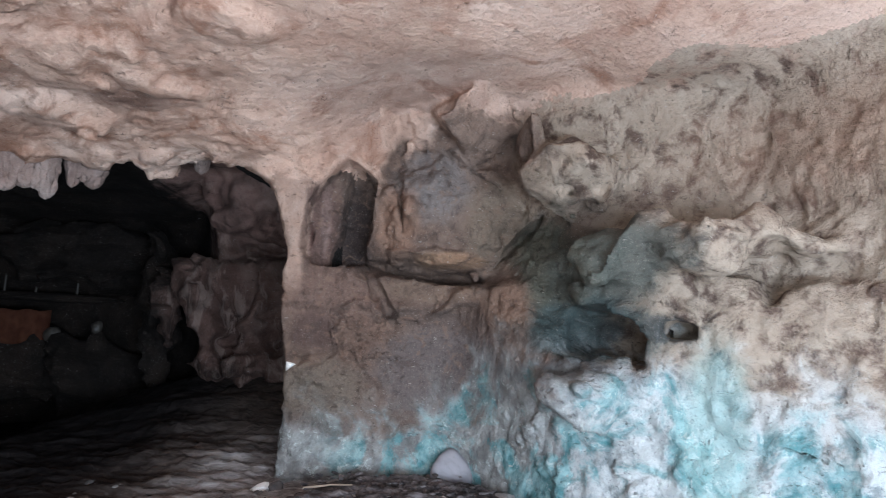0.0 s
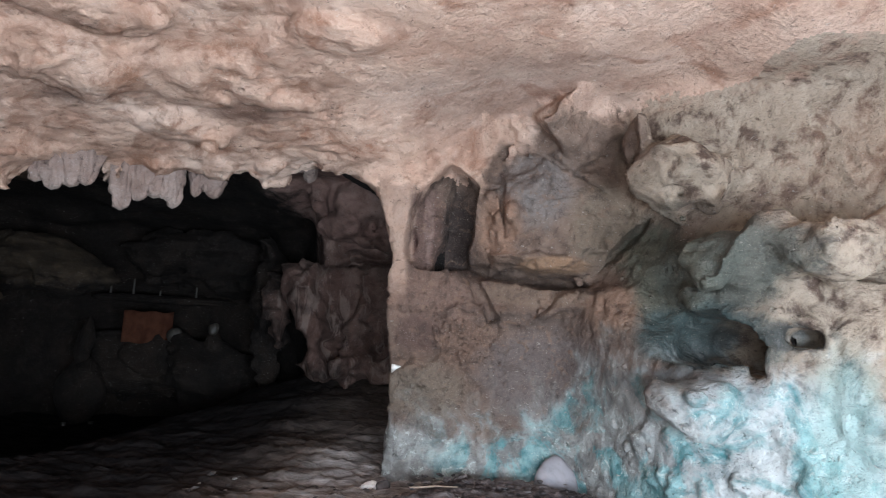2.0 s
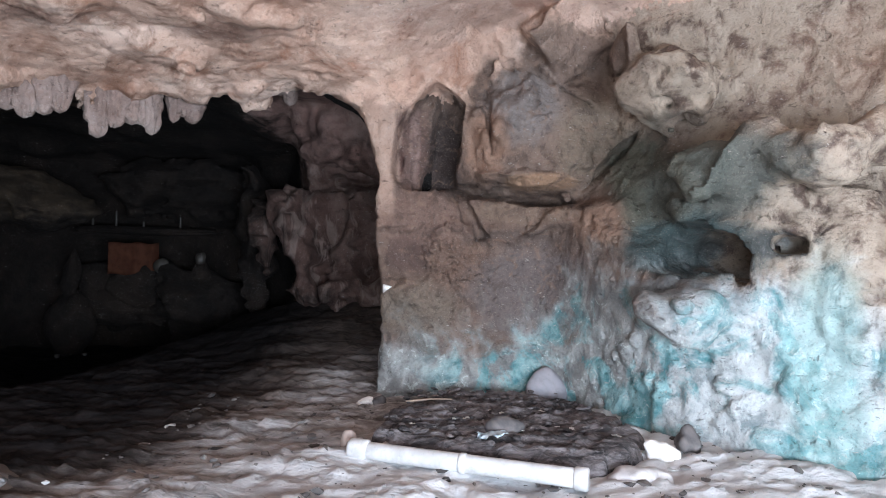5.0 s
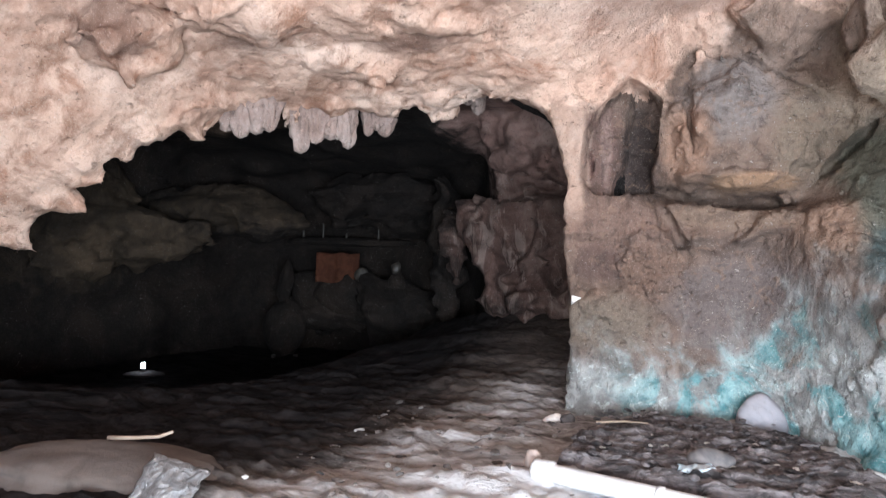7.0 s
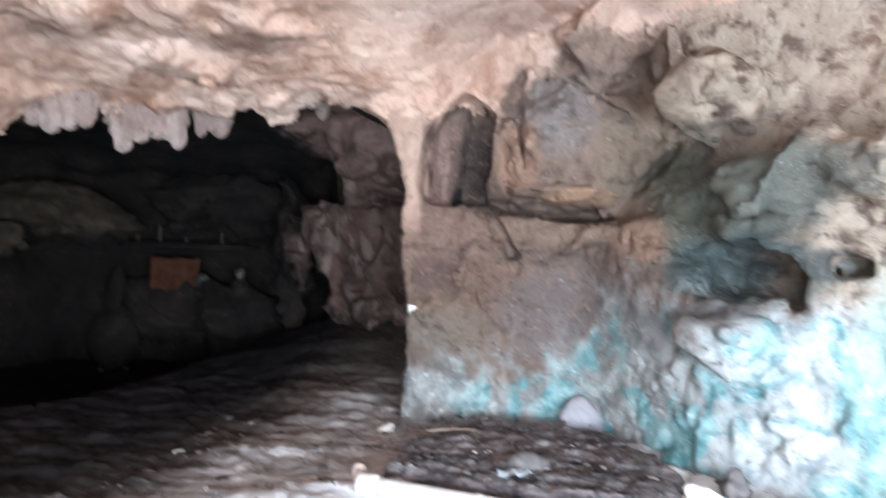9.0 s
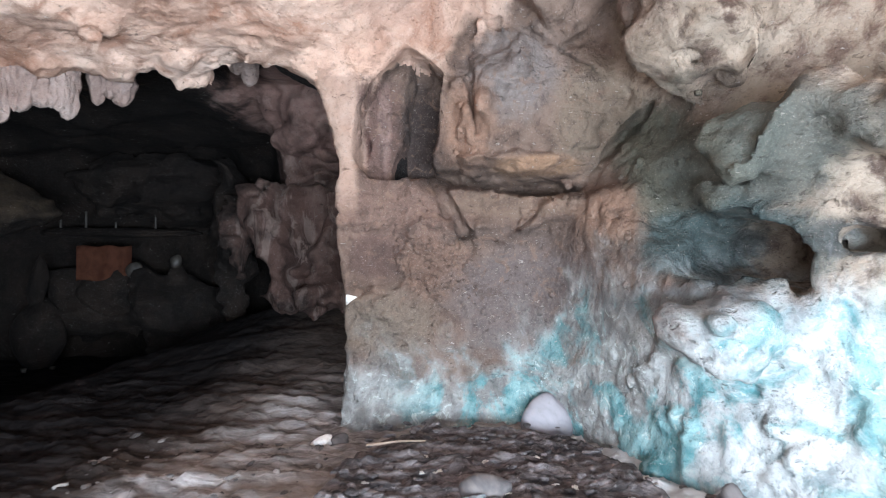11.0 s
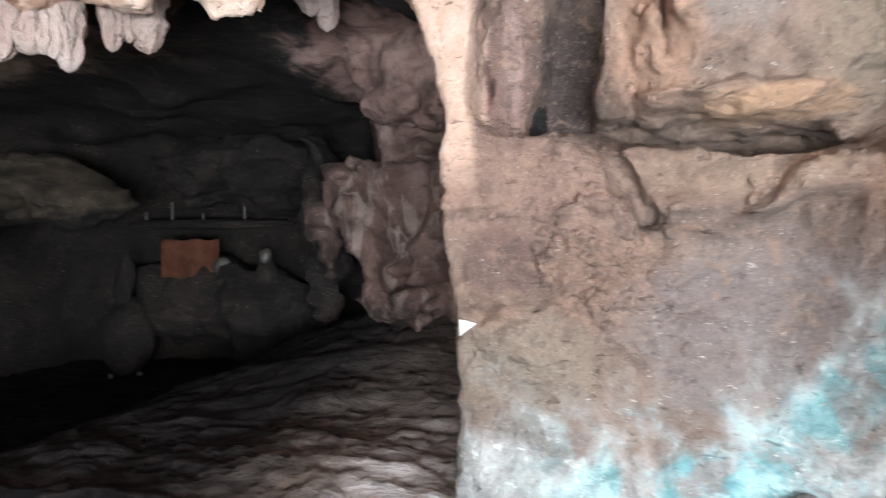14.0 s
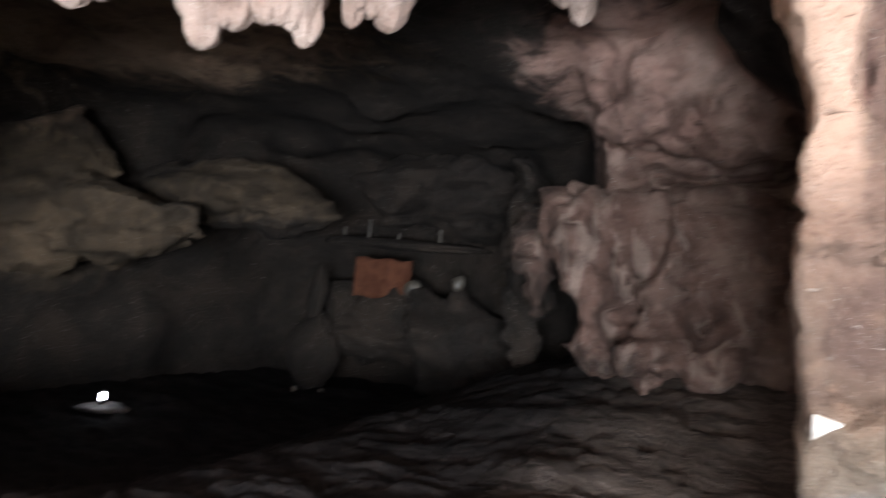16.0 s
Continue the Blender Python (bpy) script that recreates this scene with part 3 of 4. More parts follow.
# ragged low rim of the ceiling
for n in range(60):
    x = random.uniform(-4.9, -0.5)
    y = float(lip_line(np.float64(x))) + random.uniform(-0.12, 0.10)
    z = float(lip_height(np.float64(x)))
    r = random.uniform(0.06, 0.17)
    add_rock((x, y, z + 0.08), (r, r, r * random.uniform(0.8, 1.3)), k=0.06)
# scalloped lobes of the ceiling before the rim
for x, y, z, rx, ry, rz in ((-1.55, 5.35, 3.36, 0.62, 0.42, 0.22), (-2.45, 4.95, 3.28, 0.50, 0.40, 0.24), (-0.95, 5.75, 3.36, 0.50, 0.36, 0.16),
                            (-3.2, 4.55, 3.0, 0.5, 0.4, 0.28), (-1.9, 4.45, 3.50, 0.45, 0.30, 0.16), (-2.0, 5.9, 3.12, 0.6, 0.3, 0.18), (-0.35, 4.9, 3.52, 0.4, 0.3, 0.10)):
    add_rock((x, y, z), (rx, ry, rz), yaw=20, k=0.03, facets=0, warp=0.6)



def surface_nets(f, xs, ys, zs):
    solid = f > 0
    n = np.zeros([k - 1 for k in f.shape], np.int8)
    for a in (0, 1):
        for b in (0, 1):
            for c in (0, 1):
                n += solid[a:f.shape[0] - 1 + a, b:f.shape[1] - 1 + b, c:f.shape[2] - 1 + c]
    cells = np.argwhere((n > 0) & (n < 8))
    index = np.full(n.shape, -1, np.int32)
    index[tuple(cells.T)] = np.arange(len(cells))
    corner = {}
    for a in (0, 1):
        for b in (0, 1):
            for c in (0, 1):
                corner[a, b, c] = f[cells[:, 0] + a, cells[:, 1] + b, cells[:, 2] + c].astype(np.float64)
    total, count = np.zeros((len(cells), 3)), np.zeros(len(cells))
    for axis in range(3):
        for u in (0, 1):
            for v in (0, 1):
                p = [u, v]
                p.insert(axis, 0)
                q = list(p)
                q[axis] = 1
                fa, fb = corner[tuple(p)], corner[tuple(q)]
                cross = (fa > 0) != (fb > 0)
                s = np.where(cross, fa / np.where(cross, fa - fb, 1), 0)
                at = np.repeat(np.array([p], float), len(cells), 0)
                at[:, axis] = s
                total += at * cross[:, None]
                count += cross
    frac = total / count[:, None]
    verts = np.empty_like(frac)
    for k, axis in enumerate((xs, ys, zs)):
        i = cells[:, k]
        verts[:, k] = axis[i] + frac[:, k] * (axis[i + 1] - axis[i])
    quads = []
    for axis in range(3):
        lo, hi = [slice(None)] * 3, [slice(None)] * 3
        lo[axis], hi[axis] = slice(0, -1), slice(1, None)
        sa, sb = solid[tuple(lo)], solid[tuple(hi)]
        edges = np.argwhere(sa != sb)
        o = [k for k in range(3) if k != axis]
        ok = np.all([(edges[:, k] > 0) & (edges[:, k] < f.shape[k] - 1) for k in o], axis=0)
        edges = edges[ok]
        ring = []
        for du, dv in ((-1, -1), (0, -1), (0, 0), (-1, 0)):
            c = edges.copy()
            c[:, o[0]] += du
            c[:, o[1]] += dv
            ring.append(index[tuple(c.T)])
        ring = np.stack(ring, 1)
        flip = sa[tuple(edges.T)] if axis != 1 else ~sa[tuple(edges.T)]
        ring[~flip] = ring[~flip][:, ::-1]
        quads.append(ring)
    return verts, np.concatenate(quads)


def vertex_normals(v, q):
    fn = np.cross(v[q[:, 2]] - v[q[:, 0]], v[q[:, 3]] - v[q[:, 1]])
    out = np.zeros_like(v)
    for k in range(4):
        for c in range(3):
            out[:, c] += np.bincount(q[:, k], fn[:, c], len(v))
    return out / np.maximum(np.linalg.norm(out, axis=1, keepdims=True), 1e-9), fn


def mesh_of(name, verts, faces, material, normals=None):
    me = bpy.data.meshes.new(name)
    me.from_pydata(verts.tolist(), [], faces.tolist())
    me.materials.append(material)
    me.polygons.foreach_set("use_smooth", np.ones(len(me.polygons), bool))
    if normals is not None:
        me.normals_split_custom_set_from_vertices(normals.tolist())
    me.update()
    return new(name, me)


RV, RQ = surface_nets(rock, XS, YS, ZS)
links = np.concatenate([RQ[:, [0, 1]], RQ[:, [1, 2]], RQ[:, [2, 3]], RQ[:, [3, 0]]])
links = np.concatenate([links, links[:, ::-1]])
count = np.maximum(np.bincount(links[:, 0], minlength=len(RV)), 1)
for turn in range(2):
    mean = np.stack([np.bincount(links[:, 0], RV[links[:, 1], c], len(RV)) / count for c in range(3)], 1)
    RV = RV + 0.55 * (mean - RV) * (count > 7)[:, None]
del links, count, mean
RN, _ = vertex_normals(RV, RQ)
bent = RV + 0.07 * np.stack([vnoise(RV, 0.25, 81), vnoise(RV, 0.25, 82), vnoise(RV, 0.25, 83)], 1)
near = sstep(9.5, 7.6, RV[:, 1]) * sstep(-5.0, -3.6, RV[:, 0])
calm = 1 - 0.80 * np.exp(-((RV[:, 0] - 1.55) / 0.60) ** 2 - ((RV[:, 2] - 0.85) / 0.55) ** 2)
shape = 0.026 * fbm(bent, 0.34, 4, 11, 0.55)
shape = shape - 0.016 * np.clip(1 - 12 * np.abs(vnoise(bent * (1, 1, 1.5), 0.55, 19)), 0, 1) * sstep(-0.1, 0.5, vnoise(RV, 0.7, 21))
shape = shape - 0.008 * np.clip(1 - 7 * np.abs(vnoise(bent, 0.21, 27)), 0, 1) * sstep(0.0, 0.5, vnoise(RV, 0.5, 29))
shape = shape + near * 0.015 * fbm(bent, 0.075, 2, 33)
shape = shape - 0.03 * sstep(0.5, 0.75, vnoise(RV, 0.13, 31)) * near
knobs = sstep(1.9, 2.6, RV[:, 0]) * sstep(1.6, 0.9, RV[:, 2])
shape = shape + 0.05 * knobs * np.abs(vnoise(bent, 0.16, 37))
calm = calm * (1 - 0.65 * sstep(3.0, 3.25, RV[:, 2]) * sstep(-0.8, 0.2, RV[:, 0]) * sstep(6.7, 6.3, RV[:, 1]))
crumbly = np.exp(-((RV[:, 0] - 0.66) / 0.24) ** 2 - ((RV[:, 2] - 1.33) / 0.28) ** 2) + 0.7 * np.exp(-((RV[:, 0] - 2.0) / 0.2) ** 2 - ((RV[:, 2] - 1.65) / 0.2) ** 2)
shape = shape * calm + 0.030 * crumbly * fbm(bent, 0.085, 2, 47)
RV = RV + RN * shape[:, None]
RN, RF = vertex_normals(RV, RQ)

centre = RV[RQ].mean(1)
fz = RF[:, 2] / np.maximum(np.linalg.norm(RF, axis=1), 1e-9)
cx, cy, cz = centre.T
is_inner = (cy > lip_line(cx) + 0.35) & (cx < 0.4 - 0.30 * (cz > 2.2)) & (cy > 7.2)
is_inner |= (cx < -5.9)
is_flow = is_inner & (cx > -2.7 - 0.2 * np.sin(cz * 5)) & (cy > 9.2)
is_ceil = ~is_inner & (fz < -0.30) & (cz > np.where(cx > 0.75, 3.50, np.where(cx > -0.2, 2.95, 1.2)))
is_ceil |= ~is_inner & (cx < -0.25) & (cz > 1.2) & (cy < 9)
is_ceil &= ~((cx > 2.5) & (cz < 3.55))
is_east = ~is_inner & ~is_ceil & (cx > 2.2 + 0.25 * (cy - 5.5)) & (cy < 6.4)
is_north = ~is_inner & ~is_ceil & ~is_east & (cx > -0.8) & (cy > 4)
is_west = ~(is_inner | is_ceil | is_east | is_north)
for name, pick, material, label in (
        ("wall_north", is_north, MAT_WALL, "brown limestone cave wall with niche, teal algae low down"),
        ("wall_east", is_east, MAT_WALL, "pale crusted limestone wall with hollows and teal algae"),
        ("wall_inner", is_inner & ~is_flow, MAT_DARK, "brown limestone walls of the inner chamber, darkness painted into the colour"),
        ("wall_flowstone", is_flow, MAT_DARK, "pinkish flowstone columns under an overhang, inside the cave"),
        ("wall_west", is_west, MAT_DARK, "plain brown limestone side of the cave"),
        ("ceiling", is_ceil, MAT_CEIL, "pinkish limestone cave ceiling with rust-brown stains")):
    faces = RQ[pick]
    used, back = np.unique(faces, return_inverse=True)
    tagged(mesh_of(name, RV[used], back.reshape(faces.shape), material, RN[used]), label, "cave " + name.split("_")[0], kind="structure")
del rock, RV, RQ, RN, RF


# ---- floor, one sheet that runs out to the horizon ----
def floor_height(x, y):
    z = 0.45 * sstep(7.5, 10.6, y) * sstep(-3.8, -1.6, x) + 0.10 * sstep(6.2, 7.2, y) * sstep(-2.5, -0.5, x)
    z = z - 0.85 * sstep(5.2, 8.0, y) * sstep(-2.8, -5.5, x)
    return z + 0.10 * sstep(1.6, 2.6, x) * sstep(2.5, 4.0, y)


FX = np.concatenate([[-400, -120, -40, -18], axis_of((-11.0, -4.0, 0.14), (-4.0, 3.4, 0.035), (3.4, 6.0, 0.14)), [18, 40, 120, 400]]).astype(float)
FY = np.concatenate([[-400, -120, -40, -15, -8, -5], axis_of((-3.2, 2.4, 0.14), (2.4, 8.0, 0.035), (8.0, 16.0, 0.10)), [40, 120, 400]]).astype(float)
gx, gy = np.meshgrid(FX, FY, indexing="ij")
flat = np.stack([gx.ravel(), gy.ravel(), 0 * gx.ravel()], 1)
gz = floor_height(flat[:, 0], flat[:, 1])
cave = sstep(30, 12, np.abs(flat[:, 0])) * sstep(30, 17, np.abs(flat[:, 1]))
layers = fbm(flat * (0.45, 1.6, 1) + 0.15 * np.stack([vnoise(flat, 0.5, 77)] * 3, 1), 0.22, 3, 41)
gz = gz + cave * (0.05 * fbm(flat, 0.9, 3, 51) + 0.040 * np.floor(layers * 2.2 + 0.25 * fbm(flat, 0.1, 2, 63)) / 2.2 + 0.018 * fbm(flat, 0.07, 2, 61))
flat[:, 2] = gz
ni, nj = gx.shape
ids = np.arange(ni * nj).reshape(ni, nj)
quads = np.stack([ids[:-1, :-1], ids[1:, :-1], ids[1:, 1:], ids[:-1, 1:]], -1).reshape(-1, 4)


def floor_material():
    m, t, b = nodes_of("cave_floor_earth")
    pos, px, py, pz = place_of(t)
    st = t.nodes.new("ShaderNodeMapping")
    st.inputs["Scale"].default_value = (0.55, 1.8, 1.0)
    t.links.new(pos, st.inputs[0])
    n1, n2 = noise_node(t, pos, 0.9, 7, 0.62, 0.3), noise_node(t, st.outputs[0], 5.0, 9, 0.7, 0.6)
    n3 = noise_node(t, pos, 34, 7, 0.72)
    col = ramp(t, n2, [(0.36, (0.085, 0.075, 0.068)), (0.5, (0.30, 0.275, 0.26)), (0.66, (0.56, 0.54, 0.525))])
    col = mix(t, calc(t, "MULTIPLY", grey(t, n1, 0.40, 0.62), 0.55), col, (0.22, 0.18, 0.15))
    far = calc(t, "ADD", py, calc(t, "MULTIPLY", calc(t, "SUBTRACT", n1, 0.5), 1.5))
    dust = calc(t, "MULTIPLY", grey(t, px, -1.0, 0.4), grey(t, calc(t, "SUBTRACT", far, calc(t, "MULTIPLY", grey(t, px, 1.4, 2.1), 1.6)), 5.4, 4.2))
    col = mix(t, calc(t, "MULTIPLY", dust, grey(t, n2, 0.24, 0.46)), col, (0.57, 0.56, 0.55))
    drift = calc(t, "MULTIPLY", grey(t, calc(t, "ADD", px, calc(t, "MULTIPLY", calc(t, "SUBTRACT", n1, 0.5), 0.5)), 1.55, 1.85), grey(t, py, 6.3, 5.8))
    col = mix(t, calc(t, "MULTIPLY", drift, 0.85), col, mix(t, grey(t, n2, 0.3, 0.6), (0.46, 0.45, 0.44), (0.66, 0.65, 0.64)))
    col = mix(t, calc(t, "MULTIPLY", grey(t, n3, 0.6, 0.7), 0.4), col, (0.52, 0.50, 0.48))
    floor_shade = grey(t, calc(t, "ADD", py, calc(t, "ADD", calc(t, "MULTIPLY", n1, 1.6), calc(t, "MULTIPLY", px, -1.3))), 7.4, 10.2)
    # shade painted near-black on the low side, lighter brown earth before the flowstone
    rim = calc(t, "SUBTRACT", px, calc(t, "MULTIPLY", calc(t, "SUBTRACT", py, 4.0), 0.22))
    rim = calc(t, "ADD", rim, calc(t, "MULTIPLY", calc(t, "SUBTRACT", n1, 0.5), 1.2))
    floor_shade = calc(t, "MAXIMUM", floor_shade, grey(t, rim, -1.05, -1.60))
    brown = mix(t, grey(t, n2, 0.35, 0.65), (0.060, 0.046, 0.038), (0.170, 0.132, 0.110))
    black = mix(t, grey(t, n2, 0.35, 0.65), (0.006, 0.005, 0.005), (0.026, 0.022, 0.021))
    col = mix(t, floor_shade, col, mix(t, grey(t, px, -1.9, -0.3), black, brown))
    t.links.new(col, b.inputs["Base Color"])
    b.inputs["Roughness"].default_value = 0.95
    b.inputs["Specular IOR Level"].default_value = 0.08
    bump(t, b, calc(t, "ADD", n2, calc(t, "MULTIPLY", n3, 0.4)), 0.8, 0.05)
    return m


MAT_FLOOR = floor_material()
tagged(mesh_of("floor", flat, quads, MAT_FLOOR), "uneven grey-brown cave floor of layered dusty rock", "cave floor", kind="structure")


def ground_at(x, y):
    i = int(np.clip(np.searchsorted(FX, x), 1, ni - 1))
    j = int(np.clip(np.searchsorted(FY, y), 1, nj - 1))
    z = gz.reshape(ni, nj)
    return float(z[i - 1:i + 1, j - 1:j + 1].mean())


# ---- builders of things ----
def bm_object(name, bm, material, parent=None, label="", smooth=True):
    me = bpy.data.meshes.new(name)
    bmesh.ops.recalc_face_normals(bm, faces=bm.faces)
    for f in bm.faces:
        f.smooth = smooth
    bm.to_mesh(me)
    bm.free()
    me.materials.append(material)
    ob = new(name, me)
    if parent is not None:
        ob.parent = parent
    if label:
        ob["label"] = label
    return ob


def part(name, bm, material, parent, label="", smooth=True):
    return bm_object(name, bm, material, parent, label, smooth)


def lump(radii, rough=0.12, sub=3, seed=0, size=None, flat_base=None):
    """A rough stone, as a bmesh about the origin."""
    bm = bmesh.new()
    bmesh.ops.create_icosphere(bm, subdivisions=sub, radius=1)
    big = max(radii)
    p = np.array([v.co for v in bm.verts])
    d = 1 + rough * fbm(p + seed * 3.7, size or 0.9, 3, seed)
    p = p * d[:, None] * np.array(radii)
    if flat_base is not None:
        p[:, 2] = np.maximum(p[:, 2], flat_base)
    for v, c in zip(bm.verts, p):
        v.co = c
    return bm


def ring_skin(rings, closed=True):
    """Skin over rings of equally many points; the ends are capped."""
    bm = bmesh.new()
    loops = [[bm.verts.new(c) for c in r] for r in rings]
    n = len(loops[0])
    for a, b in zip(loops, loops[1:]):
        for k in range(n if closed else n - 1):
            bm.faces.new((a[k], a[(k + 1) % n], b[(k + 1) % n], b[k]))
    if closed:
        bm.faces.new(loops[0][::-1])
        bm.faces.new(loops[-1])
    return bm


def tube(path, radius, sides=12):
    """A round bar along a path; radius may be one number or one a point."""
    pts = [Vector(p) for p in path]
    radii = radius if isinstance(radius, (list, tuple)) else [radius] * len(pts)
    rings = []
    for k, p in enumerate(pts):
        d = (pts[min(k + 1, len(pts) - 1)] - pts[max(k - 1, 0)]).normalized()
        u = d.orthogonal().normalized() if abs(d.z) > 0.95 else d.cross(Vector((0, 0, 1))).normalized()
        w = u.cross(d).normalized()
        rings.append([p + radii[k] * (math.cos(a) * u + math.sin(a) * w) for a in (2 * math.pi * i / sides for i in range(sides))])
    return ring_skin(rings)


def stalactite(tips, base_z, depth, group, label, seed):
    """A curtain of fluted calcite drips hanging from base_z, each drip a part; tips are (x, y, z, radius)."""
    rng = random.Random(seed)
    root = new("stalactite")
    root.location = (tips[0][0], tips[0][1], base_z)
    drips = list(tips)
    for p, q in zip(tips, tips[1:]):
        for k in range(5):
            f = rng.uniform(0.05, 0.95)
            drips.append((p[0] + (q[0] - p[0]) * f, p[1] + (q[1] - p[1]) * f - rng.uniform(0, 0.06), p[2] + (q[2] - p[2]) * f + rng.uniform(0.0, 0.12), min(p[3], q[3]) * rng.uniform(0.35, 0.75)))
    for n, (x, y, z, r) in enumerate(drips):
        rings, sides, steps = [], 22, 18
        for k in range(steps + 1):
            s = k / steps
            zz = base_z + (z - base_z) * s
            rad = r * (1.75 - 0.85 * s) * max(0.0, 1 - s ** 8) ** 0.5 * (1 + 0.35 * noise.noise((x * 7 + n, y * 5 + seed, zz * 11))) + 0.003
            sway = 0.03 * noise.noise((n * 3.1, seed, zz * 4))
            ring = []
            for i in range(sides):
                a = 2 * math.pi * i / sides
                flute = 1 + 0.22 * math.sin(a * 6 + seed + n * 2 + 2 * zz) + 0.34 * noise.noise((x * 9 + math.cos(a) * 1.6, seed + n + math.sin(a) * 1.6, zz * 12)) + 0.12 * noise.noise((x * 30 + math.cos(a) * 4, n + math.sin(a) * 4, zz * 40))
                ring.append(Vector((x - tips[0][0] + sway + rad * flute * math.cos(a), y - tips[0][1] + depth * rad * flute * math.sin(a), zz - base_z)))
            rings.append(ring)
        part("drip", ring_skin(rings), MAT_STAL, root)
    return tagged(root, label, "stalactite", group)


rim = "stalactites along the ceiling's rim"
stalactite([(-3.30, 5.95, 2.52, 0.08), (-3.16, 6.00, 2.46, 0.09), (-3.02, 6.05, 2.50, 0.08), (-2.90, 6.10, 2.53, 0.07)], 2.95, 1.0, rim,
           "short white stalactite curtain hanging from the ceiling's rim", 1)
stalactite([(-2.72, 6.40, 2.36, 0.085), (-2.60, 6.48, 2.47, 0.08), (-2.49, 6.56, 2.52, 0.08), (-2.36, 6.73, 2.45, 0.075)], 2.98, 1.0, rim,
           "broad white fluted stalactite curtain hanging from the ceiling's rim", 2)
stalactite([(-2.20, 7.05, 2.70, 0.06), (-2.11, 7.12, 2.64, 0.065), (-2.25, 6.95, 2.62, 0.05)], 3.05, 1.0, rim,
           "small white fluted stalactite cluster beneath the ceiling", 3)
stalactite([(-1.66, 8.62, 3.30, 0.11), (-1.53, 8.68, 3.18, 0.09), (-1.76, 8.55, 3.42, 0.10)], 3.9, 1.0, rim,
           "pale pinkish stalactite hanging inside the inner chamber", 4)

# ---- the earth bed before the wall, its pipe edging and the litter about it ----
def earth_material():
    """Dry crumbling earth that breaks in thin layers."""
    m, t, b = nodes_of("crumbled_dark_earth")
    pos = place_of(t)[0]
    st = t.nodes.new("ShaderNodeMapping")
    st.inputs["Scale"].default_value = (0.5, 1.5, 1.0)
    t.links.new(pos, st.inputs[0])
    n1, n2, n3 = noise_node(t, st.outputs[0], 9.0, 8, 0.7, 0.5), noise_node(t, st.outputs[0], 30.0, 6, 0.7, 0.3), noise_node(t, pos, 2.0, 4, 0.6)
    col = ramp(t, n1, [(0.40, (0.028, 0.023, 0.022)), (0.50, (0.115, 0.096, 0.092)), (0.64, (0.26, 0.23, 0.225))])
    col = mix(t, calc(t, "MULTIPLY", grey(t, n2, 0.60, 0.66), 0.5), col, (0.36, 0.33, 0.32))
    col = mix(t, calc(t, "MULTIPLY", grey(t, n2, 0.42, 0.36), 0.6), col, (0.018, 0.015, 0.014))
    col = mix(t, calc(t, "MULTIPLY", grey(t, n3, 0.45, 0.65), 0.35), col, (0.13, 0.10, 0.088))
    t.links.new(col, b.inputs["Base Color"])
    b.inputs["Roughness"].default_value = 0.95
    bump(t, b, calc(t, "ADD", n1, calc(t, "MULTIPLY", n2, 0.5)), 1.0, 0.05)
    return m


MAT_EARTH = earth_material()
MAT_PIPE = plain("dusty_white_plastic", (0.56, 0.55, 0.53), (0.42, 0.40, 0.38), 25, 0.6, 0.001, second=5)
MAT_STONE = plain("pale_grey_stone", (0.55, 0.52, 0.50), (0.36, 0.33, 0.32), 22, 0.9, 0.006)
MAT_CHIP = plain("fresh_white_stone", (0.82, 0.79, 0.74), (0.66, 0.60, 0.54), 40, 0.85, 0.003)
MAT_DARKSTONE = plain("dark_stone", (0.06, 0.055, 0.055), (0.15, 0.13, 0.12), 22, 0.9, 0.006)
MAT_WOOD = plain("weathered_wood", (0.27, 0.20, 0.145), (0.38, 0.30, 0.23), 45, 0.8, 0.003)
MAT_CLOTH = plain("orange_cloth", (0.175, 0.062, 0.032), (0.11, 0.034, 0.016), 60, 0.9, 0.002)
MAT_WAX = plain("dull_wax", (0.075, 0.066, 0.056), (0.040, 0.034, 0.028), 30, 0.5, 0.002)
MAT_RUBBISH = plain("pale_plastic_scrap", (0.72, 0.78, 0.80), (0.50, 0.58, 0.62), 30, 0.4, 0.003)


